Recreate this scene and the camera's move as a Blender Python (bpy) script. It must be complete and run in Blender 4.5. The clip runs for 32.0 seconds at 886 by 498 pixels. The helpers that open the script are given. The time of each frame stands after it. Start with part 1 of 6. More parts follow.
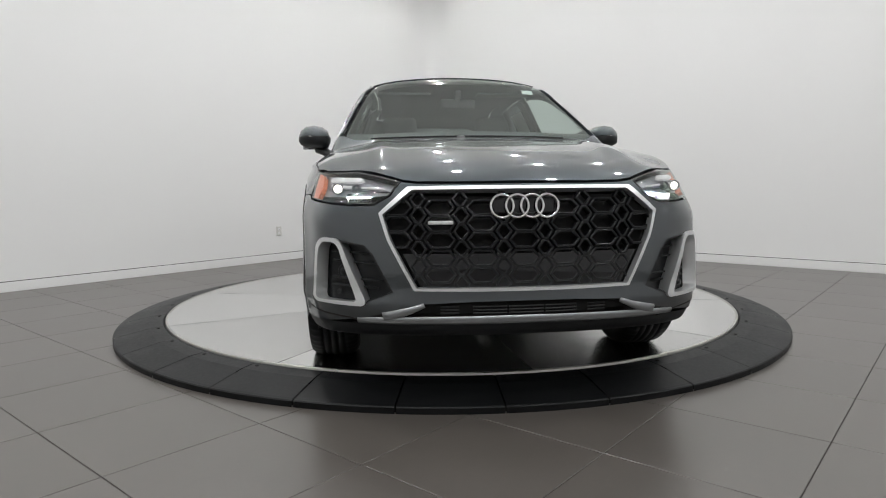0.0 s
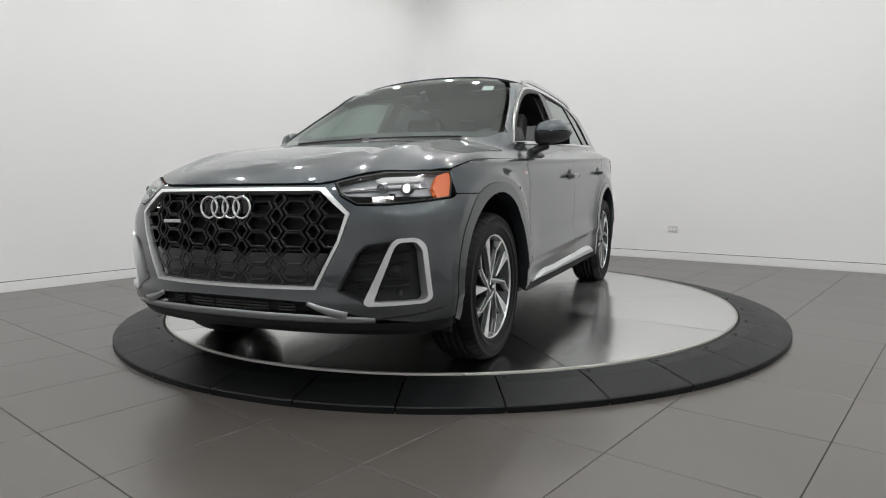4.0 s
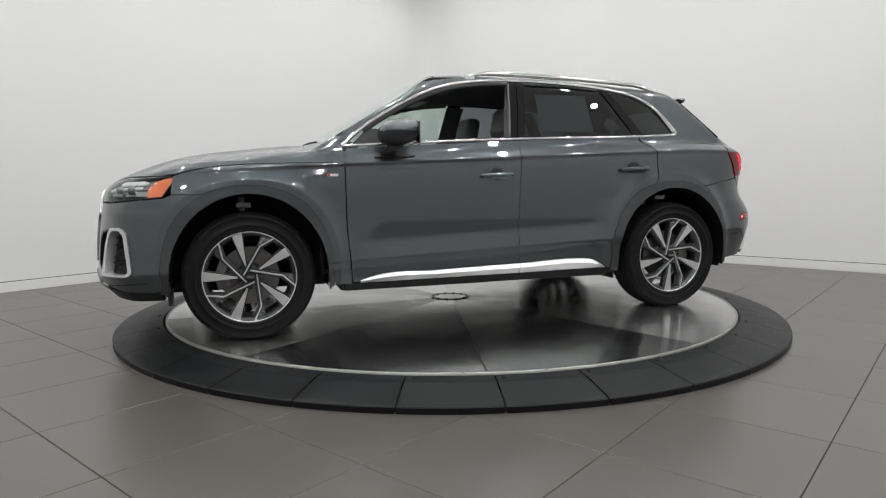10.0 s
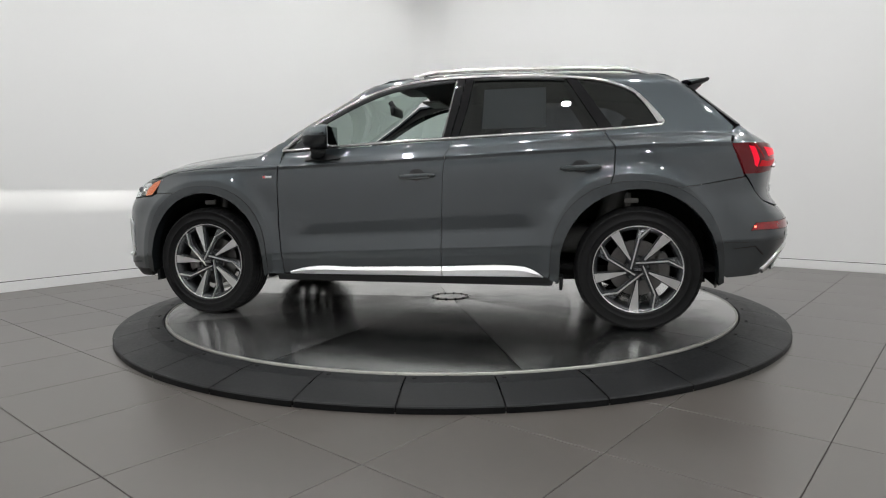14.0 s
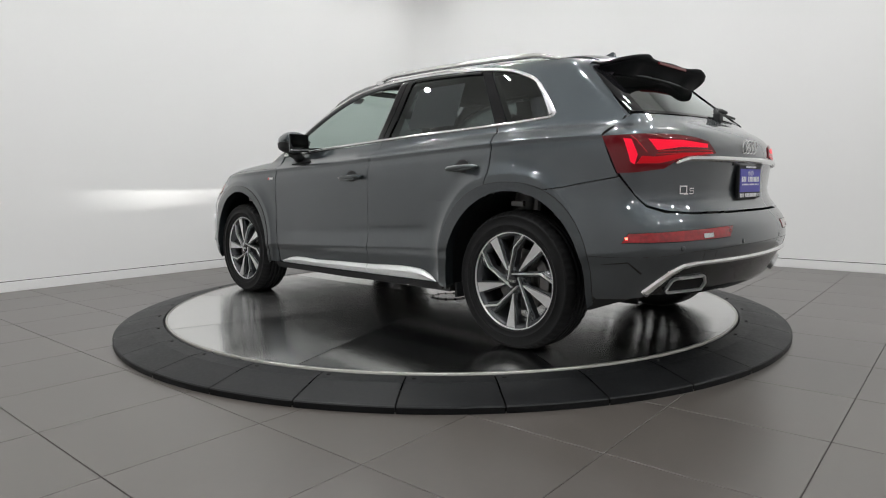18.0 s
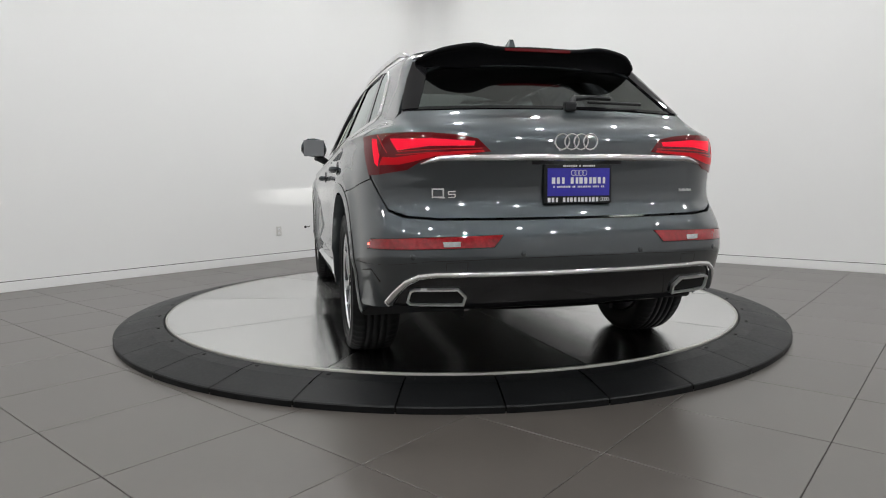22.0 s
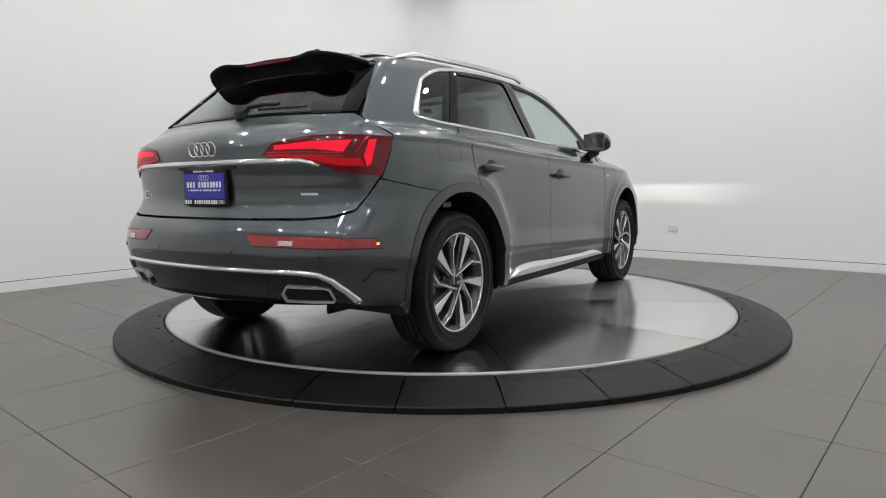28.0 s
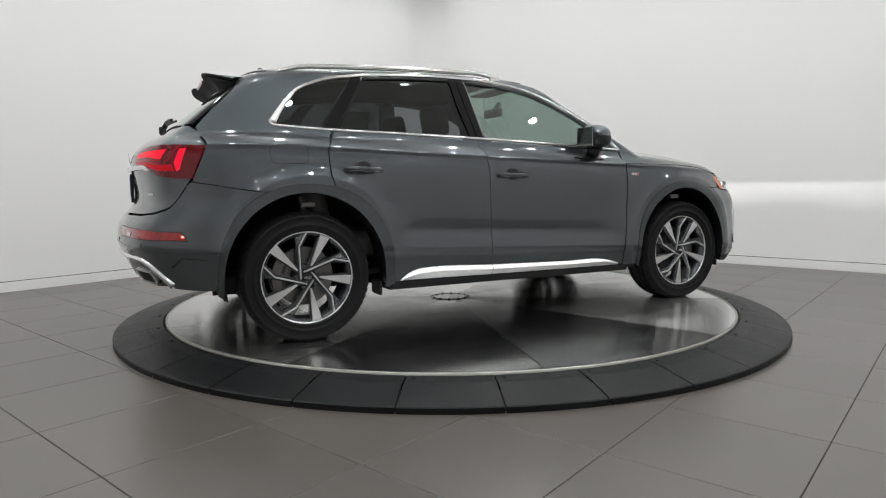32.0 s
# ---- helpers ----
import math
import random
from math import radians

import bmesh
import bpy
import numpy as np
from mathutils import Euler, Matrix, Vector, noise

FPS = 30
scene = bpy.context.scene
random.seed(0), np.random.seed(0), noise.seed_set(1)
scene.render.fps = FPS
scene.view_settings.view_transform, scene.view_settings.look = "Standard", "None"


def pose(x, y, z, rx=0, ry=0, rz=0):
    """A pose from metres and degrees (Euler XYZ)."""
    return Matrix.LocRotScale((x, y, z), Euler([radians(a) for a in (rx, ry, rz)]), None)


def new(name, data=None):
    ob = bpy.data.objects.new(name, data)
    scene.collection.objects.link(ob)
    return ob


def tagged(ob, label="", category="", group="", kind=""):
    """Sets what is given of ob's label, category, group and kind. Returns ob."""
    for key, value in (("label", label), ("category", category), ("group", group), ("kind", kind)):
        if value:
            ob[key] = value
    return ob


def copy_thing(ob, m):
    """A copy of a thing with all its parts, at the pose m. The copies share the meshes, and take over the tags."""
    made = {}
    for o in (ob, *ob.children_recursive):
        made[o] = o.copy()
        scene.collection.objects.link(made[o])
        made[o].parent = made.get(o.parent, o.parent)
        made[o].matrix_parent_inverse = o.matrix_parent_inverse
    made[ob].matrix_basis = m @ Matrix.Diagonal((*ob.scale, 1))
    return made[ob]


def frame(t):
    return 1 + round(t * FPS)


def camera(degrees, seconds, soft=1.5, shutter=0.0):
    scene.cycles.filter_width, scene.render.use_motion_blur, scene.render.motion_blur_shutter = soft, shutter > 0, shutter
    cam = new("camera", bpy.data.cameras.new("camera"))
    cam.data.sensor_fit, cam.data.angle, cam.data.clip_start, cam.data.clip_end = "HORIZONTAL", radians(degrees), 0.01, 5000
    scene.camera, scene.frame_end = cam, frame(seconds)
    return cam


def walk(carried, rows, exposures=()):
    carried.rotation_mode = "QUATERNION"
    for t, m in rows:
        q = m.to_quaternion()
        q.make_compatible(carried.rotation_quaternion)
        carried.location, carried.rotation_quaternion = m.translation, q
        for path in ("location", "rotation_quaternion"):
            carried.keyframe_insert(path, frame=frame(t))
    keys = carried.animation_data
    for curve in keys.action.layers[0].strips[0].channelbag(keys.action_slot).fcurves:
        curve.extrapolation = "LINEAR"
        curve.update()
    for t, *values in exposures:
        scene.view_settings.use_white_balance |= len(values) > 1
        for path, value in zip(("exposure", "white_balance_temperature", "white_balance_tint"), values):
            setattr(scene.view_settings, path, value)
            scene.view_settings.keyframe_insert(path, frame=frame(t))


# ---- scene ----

# ---- camera: it stands still before the turntable ----
cam = camera(70.10, 32.0, soft=1.1)
CAM = pose(0.0, -4.8567, 0.941, 84.2395, 0.6013, 0.5474)
walk(cam, [(0.0, CAM), (32.0, CAM)])

# ---- light: a closed white studio, lit by small round ceiling spots ----
world = bpy.data.worlds.new("world")
scene.world = world
world.use_nodes = True
world.node_tree.nodes["Background"].inputs[0].default_value = (0.9, 0.95, 1.0, 1)
world.node_tree.nodes["Background"].inputs[1].default_value = 0.02
scene.view_settings.exposure = 0.0
SPOT = 512.0      # glow of a ceiling spot
BEAM = 2.5       # glow of a lit headlamp

TURN = -7.8211    # degrees the turntable turns in a second
HEAD = -83.03     # the car's heading at the start
CAR_OFF = (0.0838, 0.0139)   # the car's middle from the table's axis
TOP = 0.08        # height of the turntable's plate


# ---- materials ----
def mat(name, color, rough=0.5, metal=0.0, **k):
    m = bpy.data.materials.new(name)
    m.use_nodes = True
    b = m.node_tree.nodes["Principled BSDF"]
    b.inputs["Base Color"].default_value = (*color, 1)
    b.inputs["Roughness"].default_value = rough
    b.inputs["Metallic"].default_value = metal
    for key, val in k.items():
        b.inputs[key.replace("_", " ")].default_value = val
    return m


def grain(m, scale, color=0.0, rough=0.0, bump=0.0, detail=4.0, stretch=None, second=None):
    """Uneven colour, gloss and relief on a material: scale in waves a metre, second adds a coarser scale."""
    nt = m.node_tree
    b = nt.nodes["Principled BSDF"]
    tc = nt.nodes.new("ShaderNodeTexCoord")
    mp = nt.nodes.new("ShaderNodeMapping")
    nt.links.new(tc.outputs["Object"], mp.inputs["Vector"])
    if stretch:
        mp.inputs["Scale"].default_value = stretch
    n = nt.nodes.new("ShaderNodeTexNoise")
    n.inputs["Scale"].default_value, n.inputs["Detail"].default_value = scale, detail
    nt.links.new(mp.outputs["Vector"], n.inputs["Vector"])
    fac = n.outputs["Fac"]
    if second:
        n2 = nt.nodes.new("ShaderNodeTexNoise")
        n2.inputs["Scale"].default_value, n2.inputs["Detail"].default_value = second, 5.0
        nt.links.new(mp.outputs["Vector"], n2.inputs["Vector"])
        av = nt.nodes.new("ShaderNodeMath")
        av.operation = "ADD"
        nt.links.new(n.outputs["Fac"], av.inputs[0])
        nt.links.new(n2.outputs["Fac"], av.inputs[1])
        hf = nt.nodes.new("ShaderNodeMath")
        hf.operation = "MULTIPLY"
        hf.inputs[1].default_value = 0.5
        nt.links.new(av.outputs[0], hf.inputs[0])
        fac = hf.outputs[0]
    if color:
        base = list(b.inputs["Base Color"].default_value)[:3]
        r = nt.nodes.new("ShaderNodeValToRGB")
        r.color_ramp.elements[0].position, r.color_ramp.elements[1].position = 0.3, 0.7
        r.color_ramp.elements[0].color = (*[c * (1 - color) for c in base], 1)
        r.color_ramp.elements[1].color = (*[min(1, c * (1 + color)) for c in base], 1)
        nt.links.new(fac, r.inputs["Fac"])
        nt.links.new(r.outputs["Color"], b.inputs["Base Color"])
    if rough:
        base = b.inputs["Roughness"].default_value
        mr = nt.nodes.new("ShaderNodeMapRange")
        mr.inputs["From Min"].default_value, mr.inputs["From Max"].default_value = 0.3, 0.7
        mr.inputs["To Min"].default_value, mr.inputs["To Max"].default_value = max(0.02, base - rough), base + rough
        nt.links.new(fac, mr.inputs["Value"])
        nt.links.new(mr.outputs["Result"], b.inputs["Roughness"])
    if bump:
        bp = nt.nodes.new("ShaderNodeBump")
        bp.inputs["Strength"].default_value, bp.inputs["Distance"].default_value = 1.0, bump
        nt.links.new(fac, bp.inputs["Height"])
        nt.links.new(bp.outputs["Normal"], b.inputs["Normal"])
    return m


def per_object(m, amount, rough=0.0):
    """Each piece a little lighter or darker, and glossier or duller, than the next."""
    nt = m.node_tree
    b = nt.nodes["Principled BSDF"]
    info = nt.nodes.new("ShaderNodeObjectInfo")
    mr = nt.nodes.new("ShaderNodeMapRange")
    mr.inputs["To Min"].default_value, mr.inputs["To Max"].default_value = 1 - amount, 1 + amount
    nt.links.new(info.outputs["Random"], mr.inputs["Value"])
    mix = nt.nodes.new("ShaderNodeVectorMath")
    mix.operation = "SCALE"
    old = b.inputs["Base Color"].links
    if old:
        nt.links.new(old[0].from_socket, mix.inputs[0])
    else:
        mix.inputs[0].default_value = list(b.inputs["Base Color"].default_value)[:3]
    nt.links.new(mr.outputs["Result"], mix.inputs["Scale"])
    nt.links.new(mix.outputs["Vector"], b.inputs["Base Color"])
    if rough:
        rr = nt.nodes.new("ShaderNodeMapRange")
        base = b.inputs["Roughness"].default_value
        rr.inputs["To Min"].default_value, rr.inputs["To Max"].default_value = base + rough, base - rough
        nt.links.new(info.outputs["Random"], rr.inputs["Value"])
        add = nt.nodes.new("ShaderNodeMath")
        add.operation = "ADD"
        was = b.inputs["Roughness"].links
        nt.links.new(rr.outputs["Result"], add.inputs[0])
        if was:
            sub = nt.nodes.new("ShaderNodeMath")
            sub.operation, sub.inputs[1].default_value = "SUBTRACT", base
            nt.links.new(was[0].from_socket, sub.inputs[0])
            nt.links.new(sub.outputs[0], add.inputs[1])
        else:
            add.inputs[1].default_value = 0.0
        nt.links.new(add.outputs[0], b.inputs["Roughness"])
    return m


WALL = grain(mat("white_wall_paint", (0.80, 0.80, 0.79), 0.55), 220, 0.012, 0.05, 0.0006, second=0.7)
BACKWALL = grain(mat("unseen_wall_grey", (0.66, 0.66, 0.66), 0.6), 60, 0.05, second=0.6)
CEIL = grain(mat("white_ceiling_paint", (0.82, 0.82, 0.81), 0.8), 90, 0.02)
TILE = per_object(grain(mat("grey_porcelain_tile", (0.076, 0.0675, 0.060), 0.30, Specular_IOR_Level=0.95), 2.2, 0.10, 0.02, 0.0, second=24), 0.05)
GROUT = grain(mat("dark_grout", (0.045, 0.041, 0.037), 0.9), 60, 0.2)
RUBBER = grain(mat("black_ramp_rubber", (0.0075, 0.008, 0.0085), 0.42, Specular_IOR_Level=0.16), 60, 0.35, 0.08, 0.0, second=4)
STEEL = per_object(grain(mat("brushed_steel_plate", (0.68, 0.68, 0.67), 0.20, 1.0, Anisotropic=0.85), 1.6, 0.06, 0.05, 0.0, second=7), 0.12, 0.03)
nt_ = STEEL.node_tree
tan_ = nt_.nodes.new("ShaderNodeTangent")
tan_.direction_type, tan_.uv_map = "UV_MAP", "brush"
nt_.links.new(tan_.outputs[0], nt_.nodes["Principled BSDF"].inputs["Tangent"])
RIM_STEEL = grain(mat("pale_steel_edge", (0.50, 0.49, 0.46), 0.35, 1.0), 20, 0.06, 0.08)
PAINT = mat("dark_grey_metallic_paint", (0.047, 0.057, 0.063), 0.38, 0.88, Coat_Weight=1.0, Coat_Roughness=0.022, Coat_IOR=1.8)
grain(PAINT, 900, 0.10, 0.0, 0.0, second=1.5)
FLARE = mat("grey_satin_paint", (0.036, 0.044, 0.048), 0.45, 0.88, Coat_Weight=1.0, Coat_Roughness=0.06, Coat_IOR=1.7)
grain(FLARE, 60, 0.06, 0.02)
CHROME = grain(mat("bright_aluminium_trim", (0.80, 0.80, 0.80), 0.14, 1.0), 6, 0.03, 0.02)
SATIN = mat("satin_silver_trim", (0.80, 0.81, 0.81), 0.36, 0.9)
BLACK = grain(mat("black_plastic", (0.010, 0.011, 0.012), 0.5, Specular_IOR_Level=0.35), 40, 0.2, 0.05)
GLOSS = grain(mat("gloss_black_trim", (0.008, 0.008, 0.009), 0.04), 40, 0.1, 0.01)
DARK = mat("matt_black_lining", (0.006, 0.006, 0.006), 0.9)
TYRE = grain(mat("black_tyre_rubber", (0.0065, 0.0065, 0.0068), 0.6, Specular_IOR_Level=0.18), 30, 0.2, 0.05, 0.0, second=4)
ALLOY = grain(mat("machined_alloy", (0.78, 0.78, 0.78), 0.30, 1.0), 9, 0.03, 0.02)
ALLOY_FACET = grain(mat("grey_wheel_facet_paint", (0.10, 0.105, 0.11), 0.28, 0.7, Coat_Weight=0.6, Coat_Roughness=0.08), 90, 0.06, 0.04)
ALLOY_DARK = grain(mat("dark_grey_wheel_paint", (0.045, 0.048, 0.052), 0.32, 0.5, Coat_Weight=0.6, Coat_Roughness=0.1), 90, 0.08, 0.05)
DISC = grain(mat("cast_brake_disc", (0.17, 0.165, 0.16), 0.42, 1.0), 60, 0.1, 0.1, stretch=(1, 1, 1))
LEATHER = grain(mat("black_seat_leather", (0.030, 0.030, 0.030), 0.42), 260, 0.2, 0.08, 0.0006)
LINER = grain(mat("dark_headliner_cloth", (0.11, 0.11, 0.108), 0.9), 300, 0.2)
SEATHIDE = grain(mat("grey_black_seat_leather", (0.10, 0.10, 0.097), 0.45), 260, 0.15, 0.06, 0.0006)
GREYSEAT = grain(mat("grey_trim_panel", (0.10, 0.10, 0.10), 0.5), 200, 0.1)


def glass(name, tint, trans, rough=0.0, gloss=0.06):
    """Car glass: part clear and tinted, with a mirror-like surface."""
    m = bpy.data.materials.new(name)
    m.use_nodes = True
    nt = m.node_tree
    nt.nodes.remove(nt.nodes["Principled BSDF"])
    out = nt.nodes["Material Output"]
    t = nt.nodes.new("ShaderNodeBsdfTransparent")
    t.inputs[0].default_value = (*[c * trans for c in tint], 1)
    g = nt.nodes.new("ShaderNodeBsdfGlossy")
    g.inputs["Roughness"].default_value = rough
    g.inputs["Color"].default_value = (0.9, 0.95, 0.93, 1)
    lw = nt.nodes.new("ShaderNodeLayerWeight")
    pw = nt.nodes.new("ShaderNodeMath")
    pw.operation, pw.inputs[1].default_value = "POWER", 4.2
    nt.links.new(lw.outputs["Facing"], pw.inputs[0])
    f = nt.nodes.new("ShaderNodeMath")
    f.operation, f.inputs[1].default_value, f.inputs[2].default_value = "MULTIPLY_ADD", 0.93, gloss
    nt.links.new(pw.outputs[0], f.inputs[0])
    mix = nt.nodes.new("ShaderNodeMixShader")
    nt.links.new(f.outputs[0], mix.inputs[0])
    nt.links.new(t.outputs[0], mix.inputs[1])
    nt.links.new(g.outputs[0], mix.inputs[2])
    nt.links.new(mix.outputs[0], out.inputs["Surface"])
    return m


GLASS = glass("green_tinted_windscreen_glass", (0.80, 0.97, 0.90), 0.78, gloss=0.27)
PRIVACY = glass("dark_privacy_glass", (0.80, 0.85, 0.9), 0.22, gloss=0.10)
REARGLASS = glass("tinted_rear_screen_glass", (0.85, 0.88, 0.9), 0.22, gloss=0.17)
LENS = glass("clear_lamp_cover", (0.97, 0.98, 1.0), 0.93, gloss=0.05)


def glow(name, color, power, rough=0.3, base=None, spec=0.5):
    m = mat(name, base or color, rough, Specular_IOR_Level=spec)
    b = m.node_tree.nodes["Principled BSDF"]
    b.inputs["Emission Color"].default_value = (*color, 1)
    b.inputs["Emission Strength"].default_value = power
    return m


SPOT_GLOW = glow("ceiling_spot_glow", (0.980, 0.984, 0.988), SPOT)
LAMP_GLOW = glow("headlamp_glow", (1.0, 0.96, 0.86), BEAM)
DRL_GLOW = glow("white_led_strip", (1.0, 0.99, 0.97), 0.40, base=(0.16, 0.16, 0.16))
RED_GLOW = glow("red_led_strip", (1.0, 0.012, 0.045), 0.85, base=(0.10, 0.001, 0.002), spec=0.1)
AMBER = glow("amber_marker", (1.0, 0.20, 0.02), 0.20, base=(0.45, 0.09, 0.012))
REDLENS = glow("dark_red_lamp_plastic", (0.8, 0.006, 0.02), 0.05, 0.05, (0.05, 0.001, 0.003))
REDREF = grain(mat("red_reflector_plastic", (0.26, 0.004, 0.008), 0.08, Coat_Weight=1.0, Coat_Roughness=0.02), 9, 0.5, 0.03, 0.0, second=60)
CLEARREF = grain(mat("silver_lamp_reflector", (0.7, 0.7, 0.72), 0.2, 1.0), 80, 0.1, 0.08)
BLUE = grain(mat("blue_plate_print", (0.035, 0.03, 0.36), 0.35), 60, 0.08)
WHITE = mat("white_print", (0.82, 0.82, 0.82), 0.4)
RED = mat("red_print", (0.6, 0.03, 0.03), 0.4)
OUTLET = grain(mat("white_outlet_plastic", (0.60, 0.59, 0.56), 0.4), 50, 0.03)
BOARD = grain(mat("white_baseboard_paint", (0.80, 0.80, 0.79), 0.45), 60, 0.02)


# ---- mesh helpers ----
def part(name, bm, material, parent=None, label="", smooth=False):
    """Link a bmesh as one mesh object under its thing."""
    me = bpy.data.meshes.new(name)
    bm.to_mesh(me)
    bm.free()
    return link(name, me, material, parent, label, smooth)


def link(name, me, material, parent=None, label="", smooth=False):
    if material and not me.materials:
        me.materials.append(material)
    if smooth:
        me.shade_smooth()
    ob = new(name, me)
    if material in (LENS, GLASS):
        ob.visible_shadow = False
    if parent:
        ob.parent = parent
    if label:
        tagged(ob, label)
    return ob


def empty(name, label, category, group="", kind="", m=None):
    ob = new(name)
    ob.empty_display_size = 0.1
    if m is not None:
        ob.matrix_basis = m
    return tagged(ob, label, category, group, kind)


def box(bm, lo, hi, bevel=0.0, m=None, segs=2):
    r = bmesh.ops.create_cube(bm, size=1.0)
    vs = r["verts"]
    for v in vs:
        v.co = Vector([lo[i] + (v.co[i] + 0.5) * (hi[i] - lo[i]) for i in range(3)])
    if bevel:
        es = list({e for v in vs for e in v.link_edges})
        bv = bmesh.ops.bevel(bm, geom=es, offset=bevel, segments=segs, profile=0.6, affect="EDGES")
        vs = list({v for f in bv["faces"] for v in f.verts} | {v for v in vs if v.is_valid})
    if m is not None:
        bmesh.ops.transform(bm, matrix=m, verts=[v for v in vs if v.is_valid])
    return bm


def boxed(lo, hi, bevel=0.0, m=None, segs=2):
    return box(bmesh.new(), lo, hi, bevel, m, segs)


def lathe(bm, profile, n=48, axis="z", closed=False, arc=None):
    """Turn a profile of (radius, height) round an axis."""
    full = arc is None
    a0, a1 = (0, 2 * math.pi) if full else arc
    cols = []
    for i in range(n if full else n + 1):
        a = a0 + (a1 - a0) * i / n
        col = []
        for r, h in profile:
            p = (r * math.cos(a), r * math.sin(a), h)
            if axis == "y":
                p = (p[0], h, p[1])
            elif axis == "x":
                p = (h, p[0], p[1])
            col.append(bm.verts.new(p))
        cols.append(col)
    k = len(profile)
    for i in range(len(cols) if full else len(cols) - 1):
        c, d = cols[i], cols[(i + 1) % len(cols)]
        for j in range(k if closed else k - 1):
            q = (c[j], d[j], d[(j + 1) % k], c[(j + 1) % k])
            if len(set(q)) == 4:
                bm.faces.new(q)
    return bm


def tube(points, r, n=8, bm=None, cap=True, flat=1.0):
    """A round bar along points; flat squashes it along its up axis."""
    bm = bm or bmesh.new()
    pts = [Vector(p) for p in points]
    rings = []
    for i, p in enumerate(pts):
        d = (pts[min(i + 1, len(pts) - 1)] - pts[max(i - 1, 0)]).normalized()
        up = Vector((0, 0, 1)) if abs(d.z) < 0.95 else Vector((1, 0, 0))
        s = d.cross(up).normalized()
        u = s.cross(d)
        rr = r(i / (len(pts) - 1)) if callable(r) else r
        rings.append([bm.verts.new(p + s * (rr * math.cos(2 * math.pi * k / n)) + u * (rr * flat * math.sin(2 * math.pi * k / n))) for k in range(n)])
    for a, b in zip(rings, rings[1:]):
        for k in range(n):
            bm.faces.new((a[k], a[(k + 1) % n], b[(k + 1) % n], b[k]))
    if cap:
        bm.faces.new(rings[0][::-1])
        bm.faces.new(rings[-1])
    return bm


def fixn(bm):
    bmesh.ops.recalc_face_normals(bm, faces=bm.faces)
    return bm


# ---- the room: its corner, with local x along one wall and y along the other ----
CORNER = pose(-0.323, 5.458, 0, 0, 0, -39.5)
RX, RY, RZ = 10.4, 10.8, 4.3


def local(name, bm, material, label="", kind="structure", smooth=False):
    ob = part(name, bm, material, None, label, smooth)
    ob.matrix_basis = CORNER
    return tagged(ob, kind=kind)


floor_ob = local("floor", boxed((-0.2, -RY - 0.2, -0.2), (RX + 0.2, 0.2, -0.004)), GROUT, "grey square porcelain tile floor with thin dark joints")
local("wall_north", boxed((-0.2, 0, -0.2), (RX + 0.2, 0.2, RZ)), WALL, "smooth white painted studio wall")
local("wall_west", boxed((-0.2, -RY - 0.2, -0.2), (0, 0, RZ)), WALL, "smooth white painted studio wall")
# unseen walls added behind the camera, their grey set for the car's reflections
local("wall_south", boxed((-0.0, -RY - 0.2, -0.2), (RX + 0.2, -RY, RZ)), BACKWALL, "unseen plain grey wall added behind the camera")
local("wall_east", boxed((RX, -RY, -0.2), (RX + 0.2, 0, RZ)), BACKWALL, "unseen plain grey wall added behind the camera")
local("ceiling", boxed((-0.2, -RY - 0.2, RZ), (RX + 0.2, 0.2, RZ + 0.2)), CEIL, "plain white studio ceiling")
# the two white walls meet in a soft rounded corner
cove = bmesh.new()
lathe(cove, [(0.45, -0.1), (0.45, RZ)], 14, arc=(radians(90), radians(180)))
for v in cove.verts:
    v.co.x += 0.45
    v.co.y -= 0.45
bmesh.ops.reverse_faces(cove, faces=cove.faces)
local("wall_corner", cove, WALL, "rounded white corner between the walls", smooth=True)
# baseboards stand a little proud; thin dark strips over them stand for the groove's shadow
local("baseboard", boxed((0.016, -0.016, 0), (RX, -0.001, 0.092), 0.003), BOARD, "low white baseboard below a thin dark strip")
local("baseboard", boxed((0.001, -RY, 0), (0.016, -0.001, 0.092), 0.003), BOARD, "low white baseboard below a thin dark strip")
local("trim", boxed((0.004, -0.004, 0.0915), (RX, -0.0005, 0.0985)), DARK, "thin dark strip as the shadow line over the baseboard")
local("trim", boxed((0.0005, -RY, 0.0915), (0.004, -0.004, 0.0985)), DARK, "thin dark strip as the shadow line over the baseboard")


def outlet(x, y, z, turn, w, h):
    ob = empty("wall_outlet", "small white double socket plate on the wall", "outlet", "wall sockets", m=CORNER @ pose(x, y, z, 0, 0, turn))
    part("plate", boxed((-w / 2, -0.006, -h / 2), (w / 2, -0.0005, h / 2), 0.003), OUTLET, ob)
    for s in (-1, 1):
        dx, dz = (s * w * 0.22, 0) if w > h else (0, s * h * 0.22)
        b = boxed((dx - 0.017, -0.009, dz - 0.015), (dx + 0.017, -0.005, dz + 0.015), 0.003)
        sk = part("socket", b, WHITE, ob)
        for q in (-0.006, 0.006):
            part("slot", boxed((dx + q - 0.0015, -0.0098, dz - 0.005), (dx + q + 0.0015, -0.0085, dz + 0.005)), DARK, sk)
    return ob


# ---- turntable ----
HUB_STEEL = grain(mat("plain_steel_hub", (0.60, 0.60, 0.59), 0.2, 1.0), 8, 0.06, 0.03)


